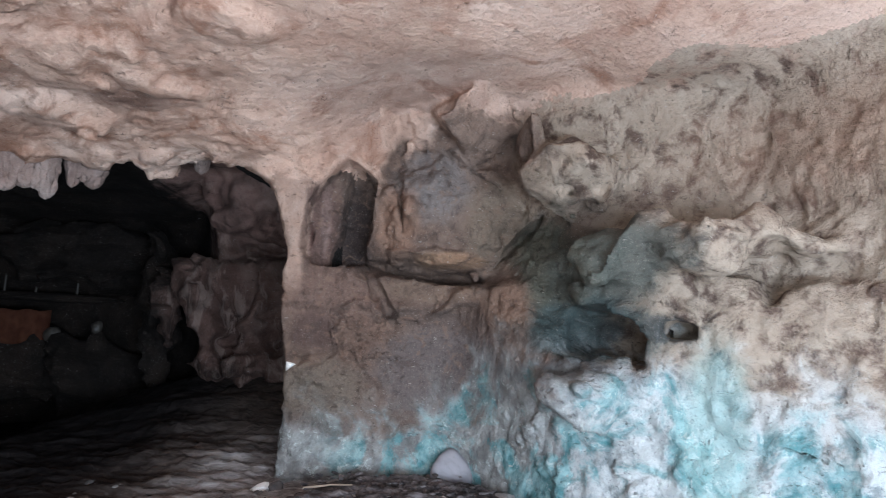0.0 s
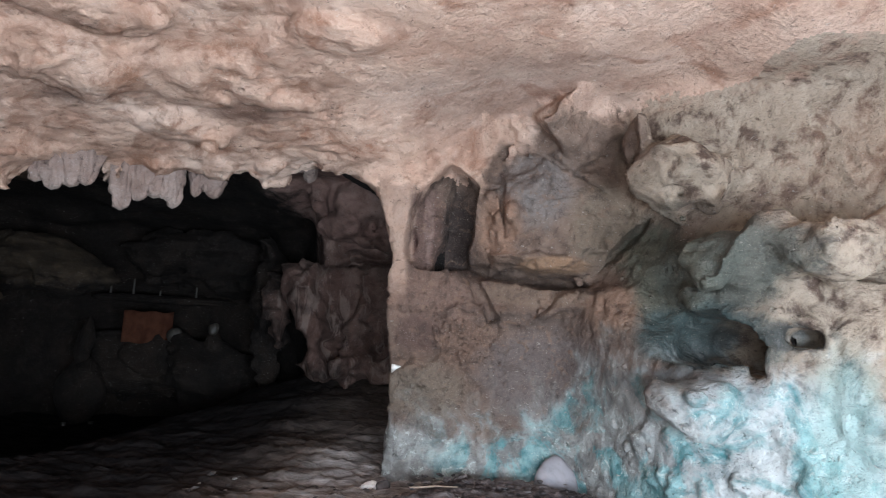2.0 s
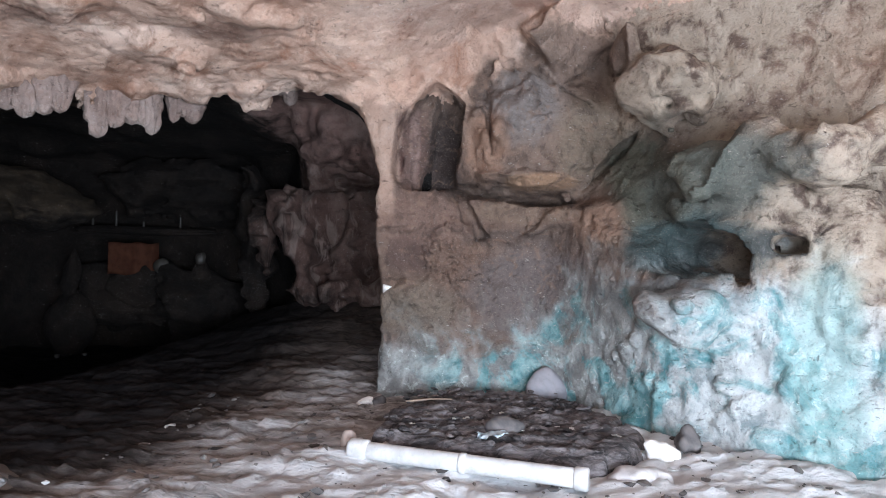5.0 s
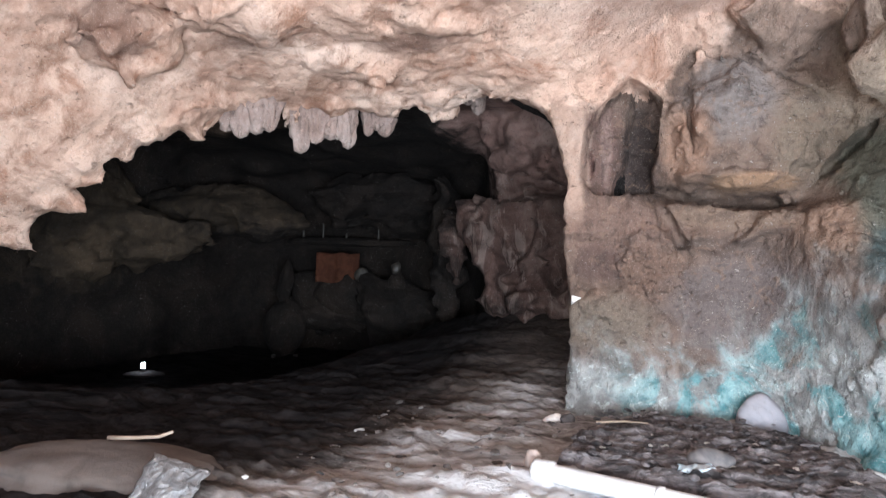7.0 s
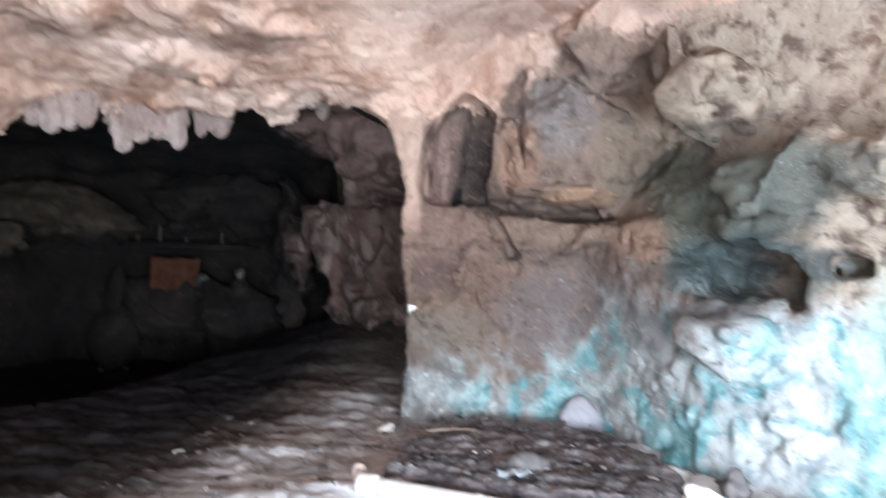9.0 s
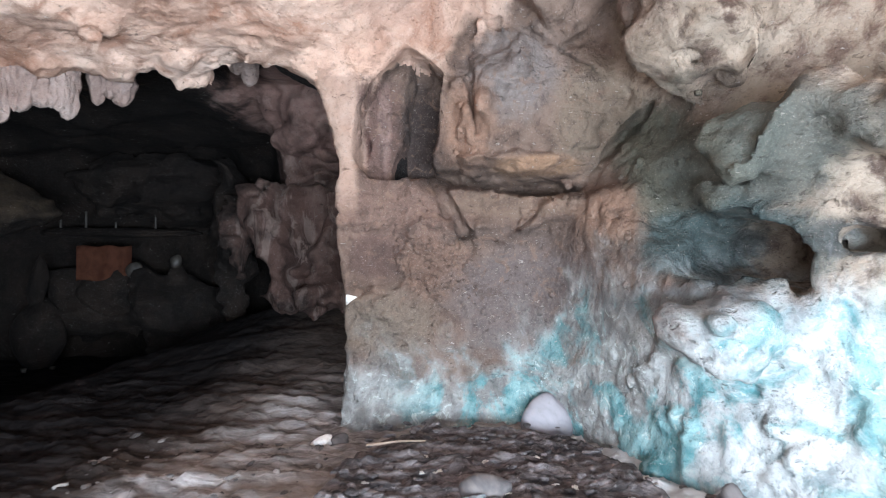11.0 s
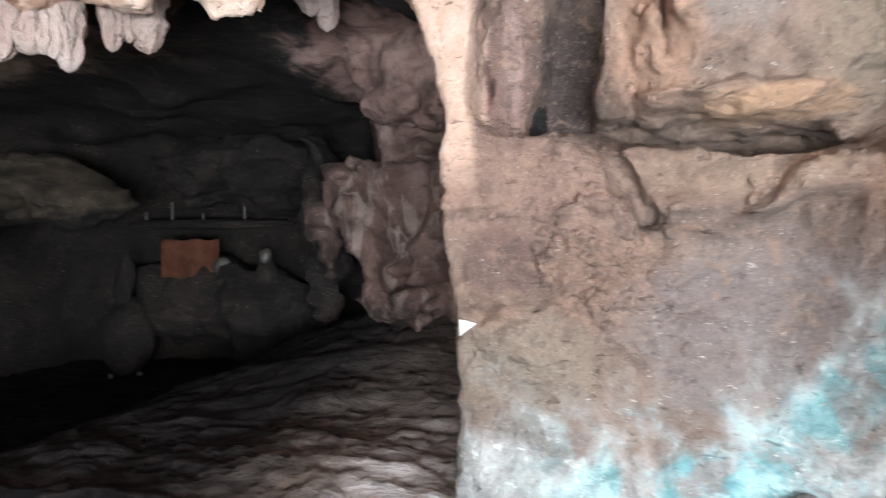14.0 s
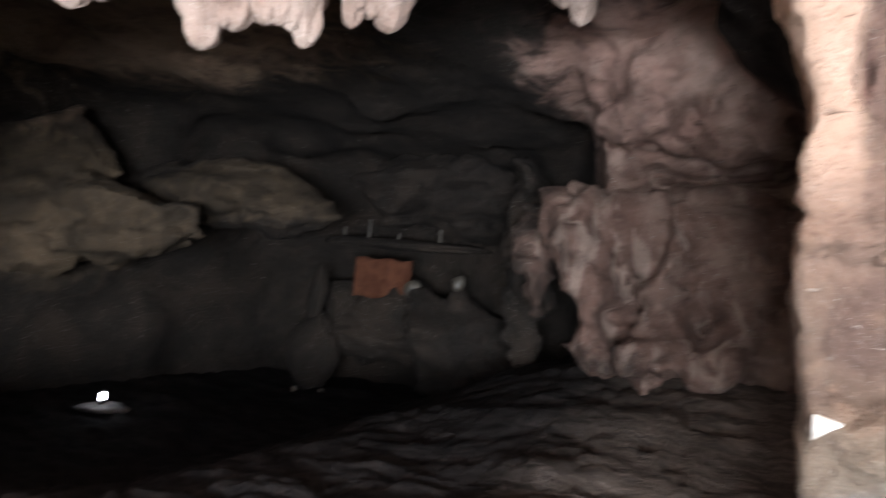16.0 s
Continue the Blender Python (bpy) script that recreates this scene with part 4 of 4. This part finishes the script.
def earth_bed():
    outline = [(0.16, 4.80), (0.85, 4.58), (1.62, 4.36), (1.97, 4.62), (2.12, 5.05), (2.02, 5.55), (1.75, 6.10), (1.1, 6.30), (0.60, 6.18), (0.26, 5.6)]
    bm = bmesh.new()
    n, steps = 220, 60
    ring = []
    for k in range(n):
        s = k / n * len(outline)
        i, f = int(s), s - int(s)
        a, b = Vector(outline[i % len(outline)]), Vector(outline[(i + 1) % len(outline)])
        ring.append(a.lerp(b, f))
    mid = Vector((1.1, 5.3))
    pts = []
    for k in range(steps + 1):
        s = k / steps
        for p in ring:
            q = mid.lerp(p, s * (1 + 0.03 * math.sin(p.x * 23 + p.y * 17)))
            pts.append((q.x, q.y, 0.0))
    p = np.array(pts)
    s = np.repeat(np.arange(steps + 1) / steps, n)
    crumbs = np.floor(2.5 * fbm(p * (0.45, 1.6, 1), 0.14, 3, 71)) / 2.5
    p[:, 2] = 0.135 * (1 - s ** 40) - 0.06 * s ** 40 + (0.030 * crumbs + 0.018 * fbm(p, 0.05, 2, 73)) * (1 - s ** 24)
    vs = [bm.verts.new(c) for c in p]
    for k in range(steps):
        for i in range(n):
            j = (i + 1) % n
            bm.faces.new((vs[k * n + i], vs[k * n + j], vs[(k + 1) * n + j], vs[(k + 1) * n + i]))
    bmesh.ops.remove_doubles(bm, verts=bm.verts, dist=0.0005)
    root = new("earth_bed")
    part("soil", bm, MAT_EARTH, root)
    kinds = []
    for k in range(5):
        clod = lump((0.05, 0.04, 0.018), 0.45, 2, 100 + k)
        first = part("clod", clod, MAT_EARTH, root)
        kinds.append(first.data)
        first.matrix_basis = pose(0.5 + 0.28 * k, 5.0 + 0.19 * k, 0.142, 0, 0, 70 * k) @ Matrix.Scale(0.6, 4)
    rng = random.Random(5)
    placed = 0
    while placed < 150:
        x, y = rng.uniform(0.15, 2.1), rng.uniform(4.4, 6.3)
        if y < 4.86 - 0.30 * x or x > 2.05 - 0.3 * abs(y - 5.1) or y > 6.25 or x < 0.2 + 0.12 * (y - 4.8):
            continue
        ob = new("clod", rng.choice(kinds))
        ob.parent = root
        s = rng.uniform(0.22, 0.75)
        ob.matrix_basis = pose(x, y, 0.142, rng.uniform(-12, 12), rng.uniform(-12, 12), rng.uniform(0, 360)) @ Matrix.Diagonal((s, s, s * rng.uniform(0.7, 1.5), 1))
        placed += 1
    return tagged(root, "raised bed of crumbled dark earth against the cave wall", "earth bed")


earth_bed()


def pipe_thing():
    """A plastic drain pipe with a joint ring near its middle and a socket at either end."""
    a, b = Vector((0.10, 4.60, 0.062)), Vector((1.56, 4.17, 0.066))
    root = new("drain_pipe")
    root.location = a
    d = b - a
    part("pipe_body", tube([d * (k / 8) for k in range(9)], 0.058, 24), MAT_PIPE, root)
    part("joint_ring", tube([d * 0.485, d * 0.492, d * 0.508, d * 0.515], [0.058, 0.0645, 0.0645, 0.058], 24), MAT_PIPE, root)
    part("socket", tube([d * -0.01, d * 0.0, d * 0.07, d * 0.08], [0.064, 0.070, 0.070, 0.058], 24), MAT_PIPE, root)
    part("socket", tube([d * 0.95, d * 0.955, d * 1.0, d * 1.005], [0.058, 0.068, 0.068, 0.062], 24), MAT_PIPE, root)
    return tagged(root, "dusty white plastic drain pipe lying along the earth bed", "pipe")


pipe_thing()


def stone(x, y, radii, material, label, seed, group="", name="stone", lift=0.5, turn=0.0):
    ob = bm_object(name, lump(radii, 0.42, 3, seed), material)
    ob.matrix_world = pose(x, y, ground_at(x, y) + radii[2] * lift, 0, 0, turn)
    return tagged(ob, label, "stone", group)


stone(-0.06, 6.12, (0.07, 0.06, 0.05), MAT_CHIP, "small whitish stone beside the earth bed", 5)
stone(0.06, 6.14, (0.07, 0.06, 0.055), MAT_DARKSTONE, "small dark stone beside the earth bed", 6)
stone(0.05, 4.76, (0.055, 0.05, 0.10), plain("tan_stone", (0.36, 0.28, 0.235), (0.24, 0.18, 0.15), 22, 0.9, 0.006), "upright pale stone at the end of the pipe", 7)
stone(2.16, 4.78, (0.11, 0.08, 0.08), MAT_CHIP, "white broken stone at the corner of the earth bed", 8)
stone(2.36, 4.86, (0.09, 0.08, 0.10), MAT_DARKSTONE, "blackened stone against the crusted wall", 9)
stone(1.92, 4.36, (0.15, 0.12, 0.08), MAT_STONE, "pale dusty stone near the end of the pipe", 10)
ob = bm_object("boulder", lump((0.21, 0.17, 0.27), 0.14, 4, 12), plain("smooth_grey_stone", (0.27, 0.255, 0.265), (0.19, 0.18, 0.19), 20, 0.9, 0.003))
ob.matrix_world = pose(1.58, 6.44, 0.06, 0, -8, 20)
tagged(ob, "smooth conical grey boulder leaning on the wall's foot", "boulder")

bm = bmesh.new()
tri = [(0.0, 0.06), (0.125, 0.03), (0.07, -0.005), (0.0, -0.065)]
low = [bm.verts.new((x, 0.0, z)) for x, z in tri]
far = [bm.verts.new((x * 0.9 + 0.004, 0.07, z * 0.9)) for x, z in tri]
bm.faces.new(low)
bm.faces.new(far[::-1])
for k in range(4):
    bm.faces.new((low[k], far[k], far[(k + 1) % 4], low[(k + 1) % 4]))
bmesh.ops.bevel(bm, geom=bm.edges[:], offset=0.006, segments=2, affect="EDGES")
ob = bm_object("stone_chip", bm, MAT_CHIP)
ob.matrix_world = pose(0.004, 6.60, 1.0, 0, 0, -8) @ Matrix.Scale(0.72, 4)
tagged(ob, "bright white chip of stone on the pillar's edge", "stone")


def scrap(x, y, size, label, material, seed, z=None, name="plastic_scrap"):
    """A crumpled bit of litter with real thickness."""
    bm = bmesh.new()
    n = 9
    top, low = [], []
    for i in range(n):
        for j in range(n):
            u, v = (i / (n - 1) - 0.5), (j / (n - 1) - 0.5)
            h = 0.25 * size * noise.noise((u * 4 + seed, v * 4, seed * 1.7)) + 0.12 * size
            top.append(bm.verts.new((u * size * (1.6 + 0.3 * math.sin(v * 9 + seed)), v * size * (0.8 + 0.2 * math.sin(u * 7)), h)))
    for i in range(n - 1):
        for j in range(n - 1):
            bm.faces.new((top[i * n + j], top[(i + 1) * n + j], top[(i + 1) * n + j + 1], top[i * n + j + 1]))
    bmesh.ops.solidify(bm, geom=bm.faces[:], thickness=0.004)
    ob = bm_object(name, bm, material)
    ob.matrix_world = pose(x, y, (ground_at(x, y) if z is None else z), 0, 0, seed * 37)
    return tagged(ob, label, "litter")


scrap(1.02, 4.72, 0.13, "crumpled bluish-white plastic scrap on the earth bed", MAT_RUBBISH, 1, 0.145)
ob = bm_object("stone", lump((0.14, 0.08, 0.08), 0.2, 3, 16), MAT_DARKSTONE)
ob.matrix_world = pose(1.10, 4.92, 0.15)
tagged(ob, "dark lump lying on the earth bed", "stone")
for n in range(16):
    x, y = random.uniform(0.4, 1.9), random.uniform(4.75, 5.7)
    scrap(x, y, random.uniform(0.02, 0.045), "tiny pale paper scrap on the earth bed", MAT_CHIP, n + 20, 0.137, "paper_scrap")


def stick(points, r, label, twigs=()):
    ob = bm_object("stick", tube(points, [r * (1 - 0.4 * k / (len(points) - 1)) for k in range(len(points))], 8), MAT_WOOD)
    return tagged(ob, label, "stick")


stick([(0.35, 5.62, 0.15), (0.55, 5.70, 0.16), (0.72, 5.74, 0.155)], 0.010, "thin bleached stick on the earth bed")
stick([(-2.36, 3.70, 0.20), (-2.18, 3.70, 0.22), (-1.98, 3.70, 0.25), (-1.88, 3.70, 0.29)], 0.014, "weathered branch end propped on the dusty mound")


def plastic_bag(x, y):
    """A slack translucent bag: a crumpled closed skin."""
    bm = bmesh.new()
    n = 30
    lo_a, lo_b, hi_a, hi_b = Vector((-0.17, -0.12, 0)), Vector((0.17, -0.14, 0)), Vector((-0.16, 0.10, 0.20)), Vector((0.21, 0.06, 0.15))
    for face in (-1, 1):
        grid = []
        for i in range(n + 1):
            for k in range(n + 1):
                u, v = i / n, k / n
                p = lo_a.lerp(lo_b, u).lerp(hi_a.lerp(hi_b, u), v)
                puff = (16 * u * (1 - u) * v * (1 - v)) ** 0.6
                fold = 0.035 * noise.noise((u * 3.5, v * 3.5, 4.0)) + 0.018 * abs(noise.noise((u * 9, v * 7, 9.0)))
                p += Vector((0.02 * noise.noise((v * 5, 1, 2)), face * puff * 0.05 + fold * (0.3 + puff), 0.015 * noise.noise((u * 6, 3, 1))))
                grid.append(bm.verts.new(p))
        for i in range(n):
            for k in range(n):
                bm.faces.new((grid[i * (n + 1) + k], grid[(i + 1) * (n + 1) + k], grid[(i + 1) * (n + 1) + k + 1], grid[i * (n + 1) + k + 1]))
    bmesh.ops.remove_doubles(bm, verts=bm.verts, dist=0.001)
    m, t, b = nodes_of("clouded_plastic")
    co = t.nodes.new("ShaderNodeTexCoord").outputs["Object"]
    n1 = noise_node(t, co, 14, 5, 0.6, 1.5)
    t.links.new(ramp(t, n1, [(0.38, (0.11, 0.10, 0.095)), (0.60, (0.24, 0.23, 0.22)), (0.70, (0.50, 0.49, 0.47))]), b.inputs["Base Color"])
    b.inputs["Roughness"].default_value = 0.3
    b.inputs["Transmission Weight"].default_value = 0.25
    bump(t, b, n1, 1.0, 0.03)
    ob = bm_object("plastic_bag", bm, m)
    ob.matrix_world = pose(x, y, ground_at(x, y) + 0.05, 0, 0, 8)
    return tagged(ob, "crumpled clear plastic bag lying on the floor", "bag")


plastic_bag(-1.64, 3.40)
ob = bm_object("earth_mound", lump((0.80, 0.40, 0.15), 0.10, 5, 44, 0.5), plain("brown_dust", (0.100, 0.076, 0.062), (0.068, 0.050, 0.040), 40, 0.95, 0.012, second=5))
ob.matrix_world = pose(-2.35, 3.70, 0.0, 0, 0, 10)
tagged(ob, "low mound of brown dusty earth on the cave floor", "mound")

# ---- knobs of harder stone standing out of the wall ----
from mathutils.bvhtree import BVHTree


def wall_knobs():
    wall = bpy.data.objects["wall_north"]
    me = wall.data
    tree = BVHTree.FromPolygons([v.co for v in me.vertices], [p.vertices for p in me.polygons])
    kinds = []
    for k in range(6):
        bm = lump((1, 0.7, 0.8), 0.45, 2, 200 + k)
        m2 = bpy.data.meshes.new("knob")
        for f in bm.faces:
            f.smooth = True
        bm.to_mesh(m2)
        bm.free()
        m2.materials.append(MAT_WALL)
        kinds.append(m2)
    rng = random.Random(11)
    for n in range(290):
        if n < 130:
            a, r = rng.uniform(0, 6.28), rng.random() ** 0.7
            x, z = 0.64 + 0.26 * r * math.cos(a), 1.32 + 0.32 * r * math.sin(a)
        else:
            x, z = (rng.uniform(0.9, 2.2), rng.uniform(1.45, 1.95)) if n < 160 else (rng.uniform(0.1, 2.3), rng.uniform(0.35, 3.0))
        hit = tree.ray_cast(Vector((x, 4.5, z)), Vector((0, 1, 0)))
        if hit[0] is None:
            continue
        s = 0.011 + 0.040 * rng.random() ** 2.2
        ob = new("knob", rng.choice(kinds))
        ob.parent = wall
        ob.matrix_basis = Matrix.Translation(hit[0] + Vector((0, 0.25 * s, 0))) @ pose(0, 0, 0, rng.uniform(0, 360), rng.uniform(0, 360), rng.uniform(0, 360)) @ Matrix.Diagonal((s, s, s, 1))


wall_knobs()

# ---- the inner chamber: shrine at the back, lantern ----
def shrine_cloth():
    bm = bmesh.new()
    nx, nz = 16, 12
    grid = [[bm.verts.new((-0.45 + 0.9 * i / (nx - 1), 0.03 * math.sin(i * 1.3) + 0.012 * math.sin(k * 1.7 + i), -0.31 + 0.62 * k / (nz - 1) + 0.015 * math.sin(i * 0.9)))
             for k in range(nz)] for i in range(nx)]
    for i in range(nx - 1):
        for k in range(nz - 1):
            bm.faces.new((grid[i][k], grid[i + 1][k], grid[i + 1][k + 1], grid[i][k + 1]))
    bmesh.ops.solidify(bm, geom=bm.faces[:], thickness=0.008)
    ob = bm_object("altar_cloth", bm, MAT_CLOTH)
    ob.matrix_world = pose(-5.75, 12.95, 1.06, -4, 0, 24)
    return tagged(ob, "faded orange cloth hanging over the altar stone", "cloth")


shrine_cloth()


def altar_stone():
    ob = bm_object("altar_stone", lump((0.75, 0.45, 0.55), 0.16, 4, 61, 0.8), MAT_DARK)
    ob.matrix_world = pose(-5.62, 13.35, 0.55, 0, 0, 20)
    return tagged(ob, "dark rough altar stone at the back of the cave", "altar")


altar_stone()


def candle(x, y, z, h, r=0.022):
    root = new("candle")
    root.location = (x, y, z)
    part("wax", tube([(0, 0, 0), (0, 0, 0.01), (0.002, 0, h * 0.5), (0, 0.003, h - 0.012), (0, 0, h)], [r * 1.3, r * 1.1, r, r * 0.98, r * 0.7], 14), MAT_WAX, root)
    part("wick", tube([(0, 0, h - 0.004), (0.002, 0, h + 0.01), (0.006, 0.002, h + 0.022)], 0.0025, 6), MAT_DARKSTONE, root, "charred wick")
    return tagged(root, "thin dull candle on a ledge in the dark", "candle", "candles at the shrine")


def rock_shelf():
    ob = bm_object("rock_ledge", lump((1.35, 0.28, 0.10), 0.20, 4, 71, 0.5), MAT_DARK)
    ob.matrix_world = pose(-5.75, 13.62, 1.62, 0, 0, 14)
    return tagged(ob, "long dark rock ledge above the altar", "ledge")


rock_shelf()
for x, h in ((-6.72, 0.14), (-6.30, 0.30), (-5.80, 0.10), (-5.12, 0.34)):
    candle(x, 13.42 + 0.25 * (x + 5.75), 1.70, h, 0.020)


def figure_stone():
    """A pale upright stone, narrow at the top, standing before the shrine."""
    bm = lump((0.20, 0.16, 0.46), 0.16, 4, 81, 0.8)
    for v in bm.verts:
        k = 1.0 - 0.35 * (v.co.z + 0.46) / 0.92
        v.co.x, v.co.y = v.co.x * k, v.co.y * k
    ob = bm_object("standing_stone", bm, MAT_DARK)
    ob.matrix_world = pose(-6.95, 12.9, 0.72, 0, 6, 0)
    foot = bm_object("stone", lump((0.45, 0.36, 0.62), 0.16, 4, 83), MAT_DARK)
    foot.matrix_world = pose(-6.95, 12.95, -0.20)
    tagged(foot, "dark boulder under the upright standing stone", "stone")
    return tagged(ob, "dusky upright stone standing beside the shrine", "standing stone")


figure_stone()


def cup(x, y, z, r, h, label):
    prof = [(r * 0.6, 0), (r * 0.75, 0.004), (r, h * 0.6), (r * 1.05, h), (r * 0.95, h), (r * 0.85, h * 0.5), (r * 0.3, 0.01)]
    bm = ring_skin([[Vector((a * math.cos(2 * math.pi * k / 16), a * math.sin(2 * math.pi * k / 16), zz)) for k in range(16)] for a, zz in prof])
    ob = bm_object("cup", bm, MAT_WAX)
    ob.location = (x, y, z)
    return tagged(ob, label, "cup", "cups at the shrine")


for x in (-6.98, -6.45):
    cup(x, 12.55, ground_at(x, 12.55) + 0.0, 0.045, 0.08, "small dull cup standing on the dark floor")
ob = bm_object("cloth_bundle", lump((0.14, 0.10, 0.17), 0.25, 3, 91), MAT_WAX)
ob.matrix_world = pose(-5.22, 13.0, 0.93, 0, 0, 0)
tagged(ob, "dull greyish cloth bundle beside the orange altar cloth", "bundle")
ob = bm_object("cloth_bundle", lump((0.10, 0.08, 0.13), 0.25, 3, 93), MAT_WAX)
ob.matrix_world = pose(-4.42, 12.95, 1.10, 0, 0, 0)
tagged(ob, "small greyish bundle on the rocks", "bundle")
ob = bm_object("stone", lump((0.24, 0.22, 0.75), 0.2, 3, 95), MAT_DARK)
ob.matrix_world = pose(-4.42, 13.02, 0.35)
tagged(ob, "dark upright rock beneath a bundle", "stone")


def lantern(x, y):
    """A small battery lantern left burning on a flat stone."""
    z = ground_at(x, y)
    slab = bm_object("stone_slab", lump((0.32, 0.22, 0.06), 0.30, 3, 97), MAT_DARKSTONE)
    slab.matrix_world = pose(x, y, z + 0.03, 0, 0, 20)
    tagged(slab, "flat dark stone slab on the floor", "stone")
    root = new("lantern")
    root.location = (x, y, z + 0.095)
    n = 18
    def turned(prof):
        return ring_skin([[Vector((a * math.cos(2 * math.pi * k / n), a * math.sin(2 * math.pi * k / n), h)) for k in range(n)] for a, h in prof])
    part("base", turned([(0.042, 0), (0.044, 0.005), (0.044, 0.035), (0.035, 0.04)]), MAT_DARKSTONE, root, "black plastic base")
    m, t, b = nodes_of("lit_diffuser")
    b.inputs["Emission Color"].default_value = (0.80, 0.90, 1.0, 1)
    b.inputs["Emission Strength"].default_value = 7.0
    part("diffuser", turned([(0.030, 0.04), (0.036, 0.05), (0.036, 0.13), (0.028, 0.14)]), m, root, "glowing white diffuser")
    part("cap", turned([(0.038, 0.14), (0.039, 0.145), (0.026, 0.165), (0.010, 0.17)]), MAT_DARKSTONE, root, "black plastic cap")
    return tagged(root, "small lit lantern on a stone slab in the dark", "lantern")


lantern(-7.70, 9.68)


def loose_stones(count, seed):
    """Angular flakes and chips strewn over the floor."""
    rng = np.random.RandomState(seed)
    base = bmesh.new()
    bmesh.ops.create_icosphere(base, subdivisions=1, radius=1)
    bv = np.array([v.co for v in base.verts])
    bf = np.array([[v.index for v in f.verts] for f in base.faces])
    base.free()
    allv, allf = [], []
    for n in range(count):
        x, y = rng.uniform(-1.5, 3.0), 2.6 + 3.6 * rng.random_sample()
        if 0.1 < x < 2.15 and 4.5 < y < 6.4 and rng.random_sample() < 0.9:
            continue
        size = 0.007 + 0.035 * rng.random_sample() ** 5
        v = bv * (1 + 0.5 * rng.uniform(-1, 1, (len(bv), 1))) * size * rng.uniform((0.8, 0.6, 0.25), (1.6, 1.0, 0.6))
        a = rng.uniform(0, 6.28)
        c, s = math.cos(a), math.sin(a)
        v = np.stack([c * v[:, 0] - s * v[:, 1] + x, s * v[:, 0] + c * v[:, 1] + y, v[:, 2] + ground_at(x, y) + size * 0.12], 1)
        allf.append(bf + len(bv) * len(allv))
        allv.append(v)
    m, t, b = nodes_of("stone_flakes")
    g = t.nodes.new("ShaderNodeNewGeometry")
    col = ramp(t, g.outputs["Random Per Island"], [(0.0, (0.04, 0.035, 0.032)), (0.7, (0.12, 0.105, 0.095)), (0.96, (0.24, 0.22, 0.20)), (1.0, (0.50, 0.49, 0.47))])
    t.links.new(col, b.inputs["Base Color"])
    b.inputs["Roughness"].default_value = 0.9
    ob = mesh_of("loose_stones", np.concatenate(allv), np.concatenate(allf), m)
    ob.data.polygons.foreach_set("use_smooth", np.zeros(len(ob.data.polygons), bool))
    return tagged(ob, "small grey and whitish stone flakes strewn over the floor", "gravel", kind="stuff")


loose_stones(1100, 7)
